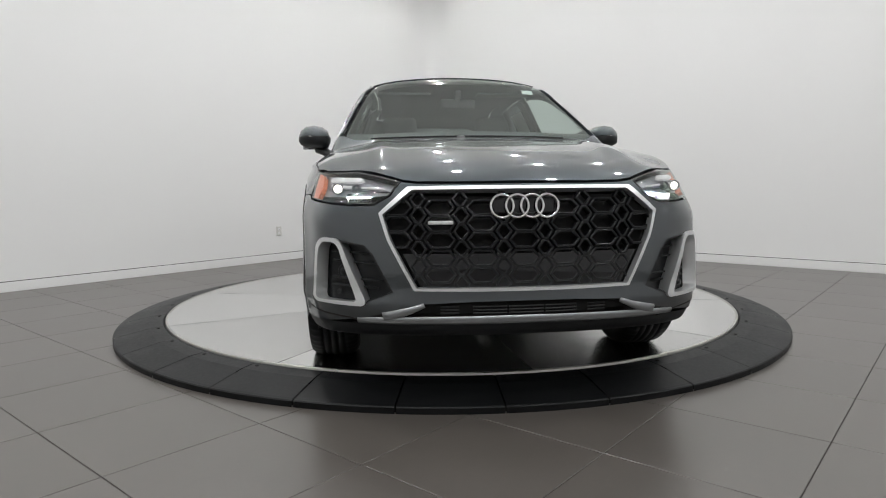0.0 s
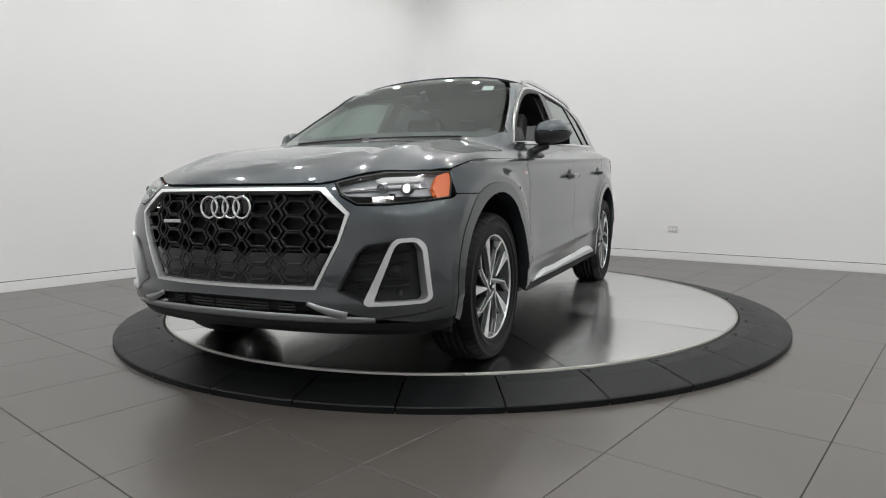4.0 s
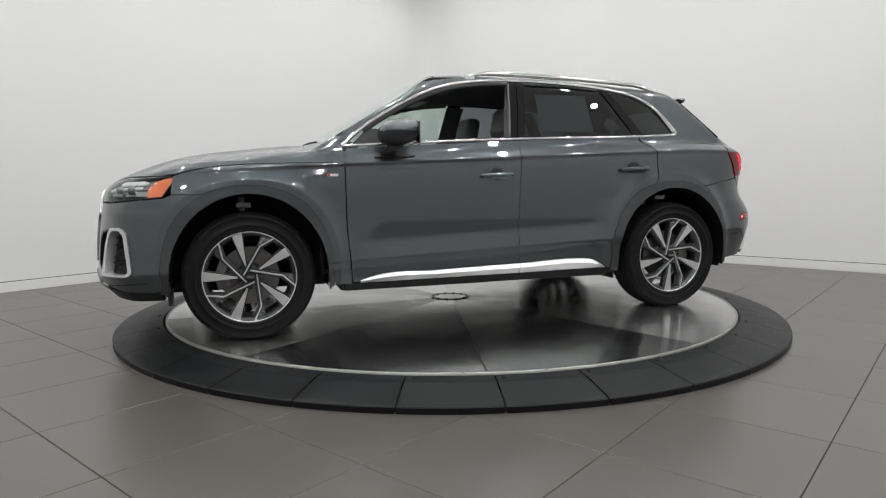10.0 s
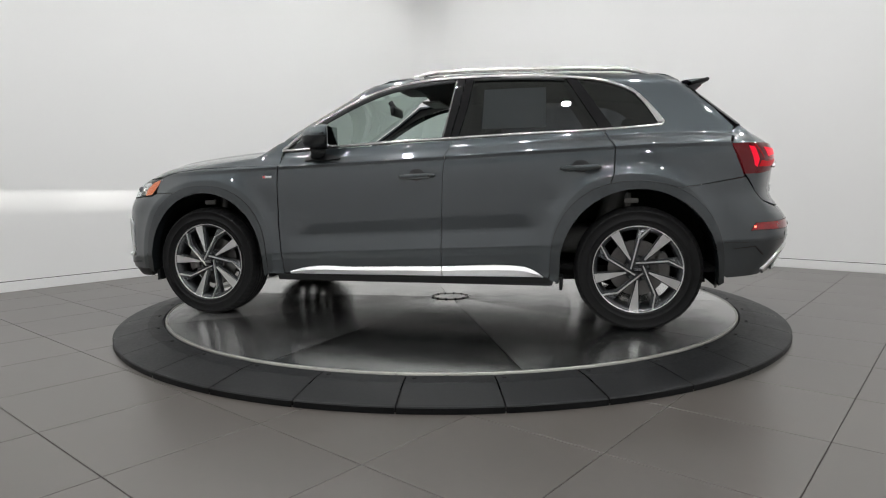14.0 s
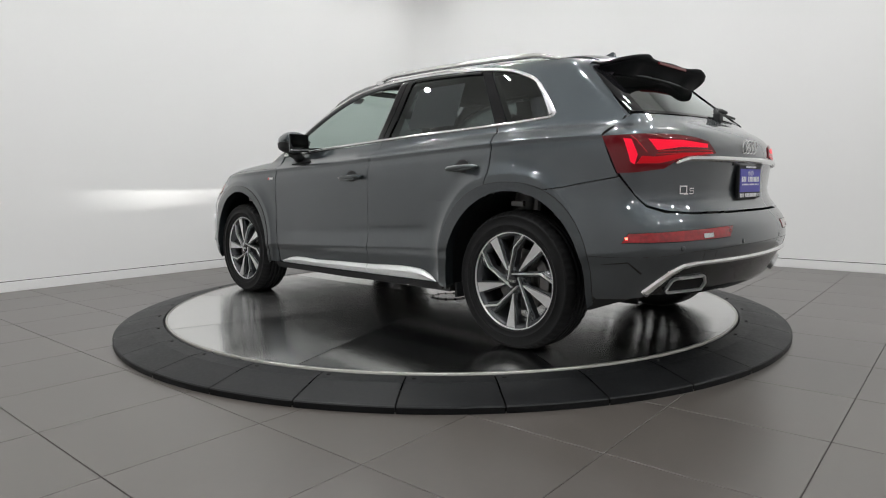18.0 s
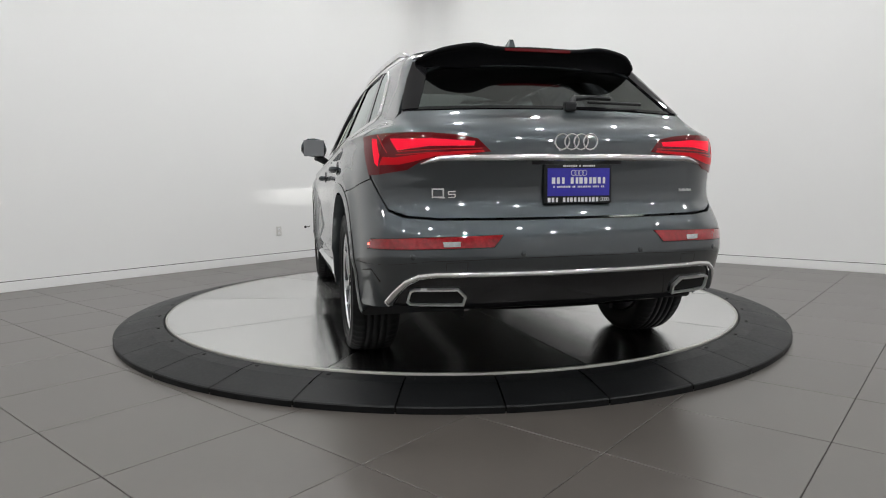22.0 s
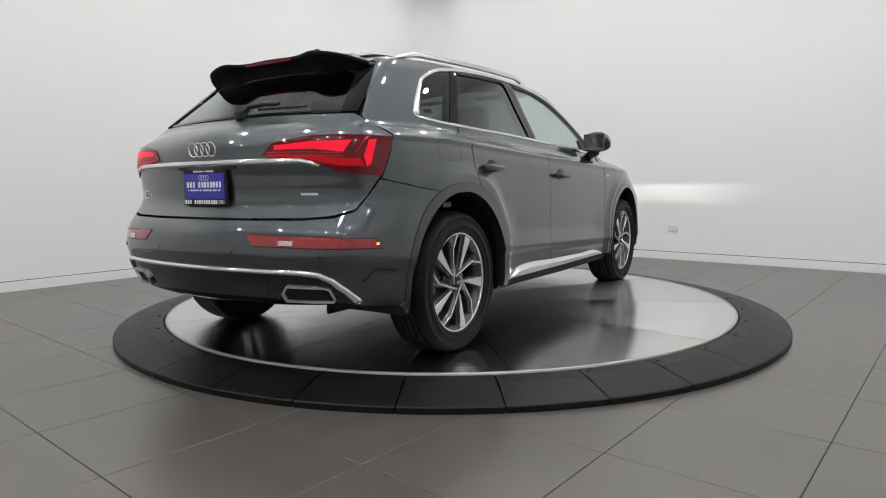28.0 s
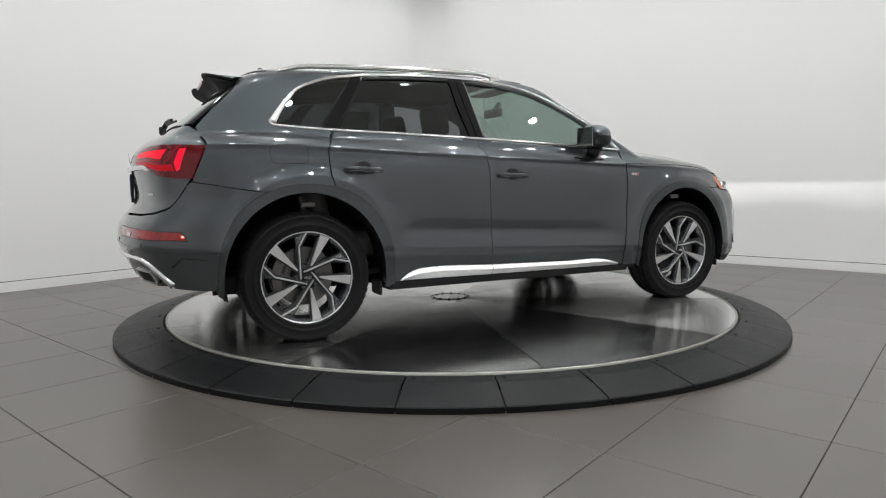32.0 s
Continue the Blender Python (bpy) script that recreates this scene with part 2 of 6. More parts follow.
def turntable():
    """The turning steel plate, in ten wedges, with a pale rim and a bolted hub."""
    t = empty("turntable_plate", "round brushed steel turntable plate in wedges, turning", "turntable", m=pose(0, 0, TOP))
    R, n = 2.021, 10
    for i in range(n):
        a0, a1 = radians(4 + 36 * i), radians(4 + 36 * (i + 1))
        bm = bmesh.new()
        prof = [(0.16, -0.03), (0.16, 0.0), (0.7, 0.0), (1.3, 0.0), (R, 0.0), (R, -0.03)]
        lathe(bm, prof, 12, arc=(-(a1 - a0) / 2 + 0.0016, (a1 - a0) / 2 - 0.0016))
        fixn(bm)
        uv = bm.loops.layers.uv.new("brush")
        for fc in bm.faces:
            for lp in fc.loops:
                u, v = lp.vert.co.x * 0.25, lp.vert.co.y * 0.25
                lp[uv].uv = (v, -u)
        w = part("wedge", bm, STEEL, t)
        w.rotation_euler = (0, 0, (a0 + a1) / 2)
    part("backing", lathe(bmesh.new(), [(0.0, -0.008), (R, -0.008), (R, -0.04)], 96), DARK, t)
    part("edge_band", fixn(lathe(bmesh.new(), [(R - 0.001, -0.01), (R - 0.001, 0.003), (R + 0.010, 0.003), (R + 0.012, 0.0), (R + 0.012, -0.05)], 128)), RIM_STEEL, t, "pale steel edge band", True)
    hub = part("hub", fixn(lathe(bmesh.new(), [(0.0, 0.002), (0.152, 0.002), (0.157, -0.004), (0.157, -0.02)], 48)), HUB_STEEL, t)
    part("hub_ring", fixn(lathe(bmesh.new(), [(0.126, 0.002), (0.127, 0.006), (0.138, 0.006), (0.140, 0.002)], 48)), RIM_STEEL, hub)
    for i in range(12):
        a = 2 * math.pi * i / 12
        bm = lathe(bmesh.new(), [(0.0, 0.006), (0.008, 0.006), (0.011, 0.003), (0.011, 0.0)], 10)
        b = part("bolt", fixn(bm), ALLOY_DARK, hub)
        b.location = (0.135 * math.cos(a), 0.135 * math.sin(a), 0.002)
    return t


def ramp():
    """The fixed ring of sloping black segments round the plate."""
    t = empty("turntable_ramp", "fixed ring of black rubber ramp segments round the plate", "ramp")
    n, r0, r1 = 32, 2.045, 2.337
    bm = bmesh.new()
    h = math.pi / n - 0.0016
    lathe(bm, [(r0, 0.0), (r0, 0.072), (r0 + 0.004, 0.076), (r0 + 0.09, 0.070), (r1 - 0.02, 0.035), (r1 - 0.005, 0.031), (r1, 0.026), (r1, 0.0)], 6, arc=(-h, h))
    fixn(bm)
    me = bpy.data.meshes.new("segment")
    bm.to_mesh(me)
    bm.free()
    bolt = bpy.data.meshes.new("screw")
    bm = fixn(lathe(bmesh.new(), [(0.0, 0.003), (0.008, 0.003), (0.011, 0.0), (0.011, -0.004)], 12))
    bm.to_mesh(bolt)
    bm.free()
    for i in range(n):
        a = radians(RAMP0) + 2 * math.pi * (i + 0.5) / n
        s = link("segment", me, RUBBER, t)
        s.rotation_euler = (0, 0, a)
        b = link("screw", bolt, DARK, s)
        b.location = ((r0 + 0.035) * math.cos(h - 0.018), -(r0 + 0.035) * math.sin(h - 0.018), 0.0745)
    part("underlay", lathe(bmesh.new(), [(2.038, 0.004), (2.325, 0.004)], 96), DARK, t)
    part("inner_edge", fixn(lathe(bmesh.new(), [(2.036, 0.0), (2.036, 0.070), (2.044, 0.070), (2.044, 0.0)], 96)), DARK, t)
    return t


RAMP0 = -95.7
table = turntable()
ramp()
outlet(3.98, 0.0, 0.375, 0, 0.115, 0.072)
outlet(0.0, -2.93, 0.38, 90, 0.075, 0.115)


def cable_stub():
    ob = empty("wall_cable", "short dark cable stub poking out of the wall", "cable", m=CORNER @ pose(0.0, -2.51, 0.41, 0, 0, 90))
    part("collar", fixn(lathe(bmesh.new(), [(0.0, -0.012), (0.014, -0.012), (0.018, -0.001), (0.0, -0.001)], 14, "y")), BLACK, ob)
    part("lead", tube([(0, -0.01, 0), (0.012, -0.03, 0.002), (0.03, -0.036, 0.003), (0.05, -0.034, 0.008)], 0.006, 8), BLACK, ob)


cable_stub()


def ceiling_light(x, y):
    ob = empty("ceiling_light", "small round glowing spot lamp in the white ceiling", "ceiling light", "ceiling spots", m=CORNER @ pose(x, y, RZ))
    part("ring", fixn(lathe(bmesh.new(), [(0.058, -0.001), (0.066, -0.03), (0.082, -0.03), (0.086, -0.001)], 24)), WHITE, ob)
    part("lamp", fixn(lathe(bmesh.new(), [(0.0, -0.018), (0.03, -0.02), (0.058, -0.014)], 20)), SPOT_GLOW, ob)
    return ob


first = ceiling_light(0.98, -1.02)
for i in range(6):
    for j in range(6):
        if i or j:
            copy_thing(first, CORNER @ pose(0.98 + 1.62 * i, -1.02 - 1.66 * j, RZ))


import functools

# ---- the car's outer form: x forward, y to its left, z up from the plate ----
def curve(xs, ys):
    """A smooth curve through a few stations."""
    xs, ys = np.array(xs, float), np.array(ys, float)
    d = np.diff(ys) / np.diff(xs)
    h = np.diff(xs)
    m = np.empty_like(ys)
    m[0], m[-1] = d[0], d[-1]
    m[1:-1] = (d[:-1] * h[1:] + d[1:] * h[:-1]) / (h[1:] + h[:-1])

    def f(x):
        x = np.clip(x, xs[0], xs[-1])
        i = np.clip(np.searchsorted(xs, x) - 1, 0, len(xs) - 2)
        t = (x - xs[i]) / h[i]
        return (ys[i] * (1 + 2 * t) * (1 - t) ** 2 + m[i] * h[i] * t * (1 - t) ** 2 + ys[i + 1] * t * t * (3 - 2 * t) + m[i + 1] * h[i] * t * t * (t - 1))
    return f


def smax(a, b, k):
    h = np.clip(0.5 + 0.5 * (a - b) / k, 0, 1)
    return b + (a - b) * h + k * h * (1 - h)


def smin(a, b, k):
    return -smax(-a, -b, k)


def ease(x, a, b):
    t = np.clip((x - a) / (b - a), 0, 1)
    return t * t * (3 - 2 * t)


FLANK = curve((0.15, 0.22, 0.29, 0.355, 0.395, 0.411, 0.418, 0.450, 0.459, 0.4625, 0.468, 0.50, 0.545, 0.556, 0.566, 0.60, 0.65, 0.72, 0.84, 0.92, 0.97, 1.000, 1.010, 1.023, 1.029, 1.036, 1.053, 1.098, 1.178, 1.30),
              (0.85, 0.893, 0.908, 0.9135, 0.9150, 0.9157, 0.9168, 0.9245, 0.9260, 0.9262, 0.9252, 0.9192, 0.9104, 0.9086, 0.9080, 0.9094, 0.9114, 0.9135, 0.9157, 0.9150, 0.9105, 0.9045, 0.9030, 0.9088, 0.9088, 0.9010, 0.880, 0.842, 0.805, 0.75))
LEAN = 0.040       # the body's side creases fall towards the nose, metres a metre


def blister(x, z, cx, rx, rz, n=2.3, cz=0.37):
    """How far out of a wheel arch's raised field a place lies; below nought within it."""
    return ((np.abs(x - cx) / rx) ** n + (np.maximum(z - cz, 0) / rz) ** n) ** (1 / n) - 1


BLISTERS = ((1.412, 0.505, 0.538), (-1.384, 0.484, 0.547))
NOSE = curve((0.15, 0.26, 0.33, 0.45, 0.60, 0.78, 0.86, 0.90, 0.97, 1.05), (2.14, 2.255, 2.300, 2.302, 2.298, 2.270, 2.225, 2.190, 2.10, 1.93))
TAIL = curve((0.20, 0.30, 0.42, 0.50, 0.545, 0.60, 0.66, 0.72, 0.78, 0.90, 1.00, 1.08, 1.14, 1.22), (-2.15, -2.245, -2.315, -2.345, -2.359, -2.357, -2.342, -2.30, -2.258, -2.255, -2.265, -2.238, -2.175, -2.08))
HOOD = curve((-2.4, -1.9, -1.2, -0.2, 0.7, 0.9, 1.0, 1.2, 1.45, 1.7, 1.9, 2.0, 2.1, 2.18, 2.3), (1.10, 1.19, 1.20, 1.16, 1.14, 1.140, 1.128, 1.112, 1.088, 1.055, 1.013, 0.985, 0.945, 0.900, 0.82))
ROOF = curve((-2.2, -1.9, -1.6, -1.2, -0.8, -0.4, 0.0, 0.3, 0.7), (1.507, 1.547, 1.583, 1.612, 1.632, 1.642, 1.638, 1.614, 1.53))


def form(x, y, z):
    """Below nought inside the body, above it outside."""
    y = np.abs(y)
    # lower body
    zs = z + LEAN * np.clip(x, -1.5, 1.9) * ease(z, 0.26, 0.42)
    low_z = 1 - ease(z, 0.70, 0.92)
    plain = np.where((zs > 0.4625) & (zs < 0.74), 0.9262 - 0.0124 * (zs - 0.4625) / 0.2775, FLANK(zs))
    shelf = ease(x, -0.93, -0.74) * (1 - ease(x, 0.60, 0.90))
    w = plain + (FLANK(zs) - plain) * shelf - (0.085 - 0.03 * low_z) * np.clip(x - 1.15, 0, 2) ** 2 - (0.075 - 0.02 * low_z) * np.clip(-1.2 - x, 0, 2) ** 2
    w = w + 0.010 * (np.exp(-((x - 1.41) / 0.55) ** 4) + np.exp(-((x + 1.41) / 0.55) ** 4)) * ease(z, 0.19, 0.34) * (1 - ease(z, 0.84, 1.00))
    for cx, rx, rz in BLISTERS:
        d = blister(x, z, cx, rx, rz) * 0.5
        w = w + 0.018 * (1 - np.clip(d / 0.085, 0, 1)) ** 2 * ease(z, 0.19, 0.30)
    side = (y - w) * 0.96
    g = (0.24 + 0.25 * low_z) * y + (1 - low_z) * 1.8 * (y / 0.85) ** 5 / 0.85 + low_z * 1.16 * (y / 0.9) ** 7 / 0.9
    corner = (1 - low_z) * 0.3 * (y / 0.85) ** 6 + low_z * (0.126 * y ** 2 + 0.145 * (y / 0.9) ** 8)
    front = (x - (NOSE(z) - 0.12 * y ** 2 - corner)) / np.sqrt(1.05 + g * g)
    g = 0.40 * y + 1.8 * (y / 0.9) ** 9 / 0.9
    rear = ((TAIL(z) + 0.20 * y ** 2 + 0.18 * (y / 0.9) ** 10) - x) / np.sqrt(1.05 + g * g)
    ridge = 0.013 * np.exp(-((y - 0.55) / 0.065) ** 2) * ease(x, 0.8, 1.2) * (1 - ease(x, 1.9, 2.15))
    top = (z - HOOD(x) + 0.050 * (y / 0.8) ** 4 + (0.012 + 0.034 * ease(x, 1.72, 2.0)) * (y / 0.8) ** 2 - ridge) * 0.97
    low = smax(side, front, 0.07)
    low = smax(low, rear, 0.06)
    low = smax(low, top, 0.035)
    low = smax(low, 0.215 + 0.09 * ease(-x, 1.7, 2.2) - z, 0.05)
    # cabin
    tum = 0.823 - 0.43 * (z - 1.12) - 0.10 * np.clip(z - 1.3, 0, 1) ** 2 - 0.033 * np.clip(-0.4 - x, 0, 2) ** 2 - 0.02 * np.clip(x - 0.2, 0, 2) ** 2
    cside = (y - tum) * 0.918
    ws = (x - (0.975 + 0.05 * ease(z, 1.4, 1.6) - 1.70 * (z - 1.124) - 0.16 * (z - 1.124) ** 2 + 0.06 * (1 - (y / 0.65) ** 2) + 0.01)) * 0.49
    rg = ((-2.085 + 1.22 * (z - 1.19) + 0.20 * y * y) - x) * 0.62
    ctop = (z - ROOF(x) + 0.055 * (y / 0.6) ** 2 + 0.02 * (y / 0.6) ** 6) * 0.97
    cab = smax(cside, ws, 0.035)
    cab = smax(cab, rg, 0.05)
    cab = smax(cab, ctop, 0.045)
    cab = smax(cab, (1.06 - z), 0.02)
    return smin(low, cab, 0.018)


def norm_at(p):
    e = 0.0015
    g = np.stack([form(*(p + d).T) - form(*(p - d).T) for d in np.eye(3) * e], 1)
    return g / np.maximum(np.linalg.norm(g, axis=1, keepdims=True), 1e-9)


# ways of casting plan coordinates on to the form: each gives the rays' starts and directions
def cast_side(q):
    n = len(q)
    return np.stack([q[:, 0], np.full(n, 1.15), q[:, 1]], 1), np.tile((0.0, -1.0, 0.0), (n, 1)), 0.85


def cast_top(q):
    n = len(q)
    return np.stack([q[:, 0], q[:, 1], np.full(n, 1.8)], 1), np.tile((0.0, 0.0, -1.0), (n, 1)), 1.0


def cast_front(q):
    n = len(q)
    return np.stack([np.full(n, 2.6), q[:, 0], q[:, 1]], 1), np.tile((-1.0, 0.0, 0.0), (n, 1)), 2.6


def cast_rear(q):
    n = len(q)
    return np.stack([np.full(n, -2.7), q[:, 0], q[:, 1]], 1), np.tile((1.0, 0.0, 0.0), (n, 1)), 2.7


def cast_nose(q):
    """Round the front end: angle from straight ahead about an upright axis, and height."""
    c, s = np.cos(q[:, 0]), np.sin(q[:, 0])
    d = np.stack([c, s, np.zeros(len(q))], 1)
    return np.array([1.1, 0, 0]) + d * 1.6 + np.stack([0 * c, 0 * c, q[:, 1]], 1), -d, 1.1


def cast_stern(q):
    c, s = np.cos(q[:, 0]), np.sin(q[:, 0])
    d = np.stack([-c, s, np.zeros(len(q))], 1)
    return np.array([-1.1, 0, 0]) + d * 1.7 + np.stack([0 * c, 0 * c, q[:, 1]], 1), -d, 1.2


def land(cast, q):
    """Where rays first meet the form."""
    o, d, far = cast(np.asarray(q, float))
    n = len(o)
    steps = max(12, int(far / 0.028))
    lo, hi, done = np.zeros(n), np.full(n, far), np.zeros(n, bool)
    prev = np.zeros(n)
    for k in range(1, steps + 1):
        t = np.full(n, far * k / steps)
        inside = form(*(o + d * t[:, None]).T) < 0
        newly = inside & ~done
        lo[newly], hi[newly] = prev[newly], t[newly]
        done |= newly
        prev = t
        if done.all():
            break
    for _ in range(16):
        mid = (lo + hi) / 2
        inside = form(*(o + d * mid[:, None]).T) < 0
        hi = np.where(inside, mid, hi)
        lo = np.where(inside, lo, mid)
    return o + d * hi[:, None]


@functools.lru_cache(None)
def S(x, z):
    return land(cast_side, [(x, z)])[0]


@functools.lru_cache(None)
def Fr(y, z):
    return land(cast_front, [(y, z)])[0]


@functools.lru_cache(None)
def Re(y, z):
    return land(cast_rear, [(y, z)])[0]


@functools.lru_cache(None)
def To(x, y):
    return land(cast_top, [(x, y)])[0]


def plan(cast, p):
    """Plan coordinates of places on the form, for that way of casting."""
    p = np.atleast_2d(p)
    if cast is cast_side:
        return p[:, [0, 2]]
    if cast is cast_top:
        return p[:, [0, 1]]
    if cast in (cast_front, cast_rear):
        return p[:, [1, 2]]
    if cast is cast_nose:
        return np.stack([np.arctan2(p[:, 1], p[:, 0] - 1.1), p[:, 2]], 1)
    return np.stack([np.arctan2(p[:, 1], -p[:, 0] - 1.1), p[:, 2]], 1)


def dense(poly, step, closed=True):
    """Points along a line of straight pieces, evenly spaced."""
    out = []
    n = len(poly)
    for i in range(n if closed else n - 1):
        a, b = np.array(poly[i]), np.array(poly[(i + 1) % n])
        k = max(1, int(round(np.linalg.norm(b - a) / step)))
        out += [a + (b - a) * j / k for j in range(k)]
    if not closed:
        out.append(np.array(poly[-1]))
    return np.array(out)


def rounded(poly, r=0.02, n=4, closed=True):
    """Round the corners of an outline."""
    out = []
    P = [np.array(p, float) for p in poly]
    m = len(P)
    for i in range(m):
        if not closed and i in (0, m - 1):
            out.append(P[i])
            continue
        a, b, c = P[i - 1], P[i], P[(i + 1) % m]
        la, lc = np.linalg.norm(a - b), np.linalg.norm(c - b)
        ra = min(r, 0.45 * la, 0.45 * lc)
        p, q = b + (a - b) / la * ra, b + (c - b) / lc * ra
        for k in range(n + 1):
            t = k / n
            out.append((1 - t) ** 2 * p + 2 * t * (1 - t) * b + t * t * q)
    return out


def inside(poly, q):
    x, y = q[:, 0], q[:, 1]
    res = np.zeros(len(q), bool)
    n = len(poly)
    for i in range(n):
        (x0, y0), (x1, y1) = poly[i], poly[(i + 1) % n]
        cut = ((y0 > y) != (y1 > y)) & (x < (x1 - x0) * (y - y0) / (y1 - y0 + 1e-15) + x0)
        res ^= cut
    return res


def away(poly, q, closed=True):
    """Distance of points from an outline."""
    best = np.full(len(q), 9.0)
    n = len(poly)
    for i in range(n if closed else n - 1):
        a, b = poly[i], poly[(i + 1) % n]
        ab = b - a
        t = np.clip(((q - a) @ ab) / max(ab @ ab, 1e-12), 0, 1)
        best = np.minimum(best, np.linalg.norm(q - a - t[:, None] * ab, axis=1))
    return best


def shrink(poly, d):
    """Draw an outline in by d."""
    P = np.array(poly)
    area = 0.5 * np.sum(P[:, 0] * np.roll(P[:, 1], -1) - np.roll(P[:, 0], -1) * P[:, 1])
    e0, e1 = P - np.roll(P, 1, 0), np.roll(P, -1, 0) - P
    e0 /= np.maximum(np.linalg.norm(e0, axis=1, keepdims=True), 1e-9)
    e1 /= np.maximum(np.linalg.norm(e1, axis=1, keepdims=True), 1e-9)
    n0, n1 = np.stack([-e0[:, 1], e0[:, 0]], 1), np.stack([-e1[:, 1], e1[:, 0]], 1)
    m = n0 + n1
    m /= np.maximum((m * n0).sum(1, keepdims=True), 0.5)
    return P + m * d * np.sign(area)


from mathutils.geometry import delaunay_2d_cdt


def skin_mesh(name, cast, outline, out=0.0, depth=0.014, step=0.035, gap=0.0015, holes=(), mirror=False, flip=False, edge=None, hump=0.0, fine=None, lines=()):
    """A panel cut from the form: outline in the cast's plan, out is how proud it lies, depth the turned-in edge."""
    edge = edge or step
    loops = [dense(shrink(np.array(outline, float), gap) if gap else outline, edge)] + [dense(h, edge) for h in holes]
    P = np.concatenate(loops)
    lo, hi = P.min(0), P.max(0)
    gx, gy = np.arange(lo[0] + step / 2, hi[0], step), np.arange(lo[1] + (fine or step) / 2, hi[1], fine or step)
    grid = np.stack([a.ravel() for a in np.meshgrid(gx, gy)], 1) if len(gx) and len(gy) else np.zeros((0, 2))
    if len(grid):
        keep = inside(loops[0], grid) & (away(loops[0], grid) > (fine or step) * 0.45)
        for h in loops[1:]:
            keep &= ~inside(h, grid) & (away(h, grid) > (fine or step) * 0.45)
        grid = grid[keep]
    edges, base = [], 0
    creases = []
    for ln in lines:
        q = dense(ln, 0.022, False)
        ok = inside(loops[0], q) & (away(loops[0], q) > 0.004)
        for h in loops[1:]:
            ok &= ~inside(h, q)
        creases.append((q, ok))
        if len(grid):
            grid = grid[away(q, grid, False) > (fine or step) * 0.85]
    for l in loops:
        edges += [(base + i, base + (i + 1) % len(l)) for i in range(len(l))]
        base += len(l)
    for q, ok in creases:
        ids = np.full(len(q), -1)
        ids[ok] = base + np.arange(ok.sum())
        edges += [(int(a), int(b)) for a, b in zip(ids, ids[1:]) if a >= 0 and b >= 0]
        P = np.concatenate([P, q[ok]])
        base += int(ok.sum())
    verts = [Vector(p) for p in np.concatenate([P, grid])]
    r = delaunay_2d_cdt(verts, edges, [], 0, 1e-6)
    V = np.array([tuple(v) for v in r[0]])
    T = np.array([t for t in r[2] if len(t) == 3])
    cen = V[T].mean(1)
    ok = inside(loops[0], cen)
    for h in loops[1:]:
        ok &= ~inside(h, cen)
    T = T[ok]
    p3 = land(cast, V)
    nn = norm_at(p3)
    lift = np.full(len(V), out)
    if hump:
        lift = out + hump * (1 - np.exp(-away(loops[0], V) / (abs(hump) * 1.2)))
    p3 = p3 + nn * lift[:, None]
    # faces look outward
    fn = np.cross(p3[T[:, 1]] - p3[T[:, 0]], p3[T[:, 2]] - p3[T[:, 0]])
    turn = (fn * nn[T[:, 0]]).sum(1) < 0
    T[turn] = T[turn][:, ::-1]
    # turned-in edge
    cnt = {}
    for a, b, c in T:
        for e in ((a, b), (b, c), (c, a)):
            cnt[e] = cnt.get(e, 0) + 1
    rim = [e for e in cnt if (e[1], e[0]) not in cnt]
    vs, ns, faces = [p3], [nn], [tuple(t) for t in T]
    if depth:
        ids = {}
        k = len(p3)
        top, bot, na, nb = [], [], [], []
        for a, b in rim:
            for v in (a, b):
                if v not in ids:
                    ids[v] = len(ids)
                    top.append(p3[v])
                    bot.append(p3[v] - nn[v] * depth)
        m = len(ids)
        side = np.zeros((m, 3))
        for a, b in rim:
            s = np.cross(p3[b] - p3[a], nn[a])
            side[ids[a]] += s
            side[ids[b]] += s
        side /= np.maximum(np.linalg.norm(side, axis=1, keepdims=True), 1e-9)
        vs += [np.array(top), np.array(bot)]
        ns += [side, side]
        faces += [(k + ids[b], k + ids[a], k + m + ids[a], k + m + ids[b]) for a, b in rim]
    vs, ns = np.concatenate(vs), np.concatenate(ns)
    if hump:
        ns = None
    if mirror:
        vs = vs * (1, -1, 1)
        ns = None if ns is None else ns * (1, -1, 1)
        faces = [f[::-1] for f in faces]
    if flip:
        faces = [f[::-1] for f in faces]
        ns = None if ns is None else -ns
    me = bpy.data.meshes.new(name)
    me.from_pydata(vs.tolist(), [], faces)
    me.update()
    me.shade_smooth()
    if ns is not None:
        me.normals_split_custom_set_from_vertices(ns.tolist())
    return me


def skin(name, cast, outline, material, parent, label="", **k):
    return link(name, skin_mesh(name, cast, outline, **k), material, parent, label)


def pair(name, cast, outline, material, parents, label="", **k):
    """The same panel on both sides of the car: left, then right."""
    return [skin(name, cast, outline, material, pr, label, mirror=m, **k) for pr, m in zip(parents, (False, True))]


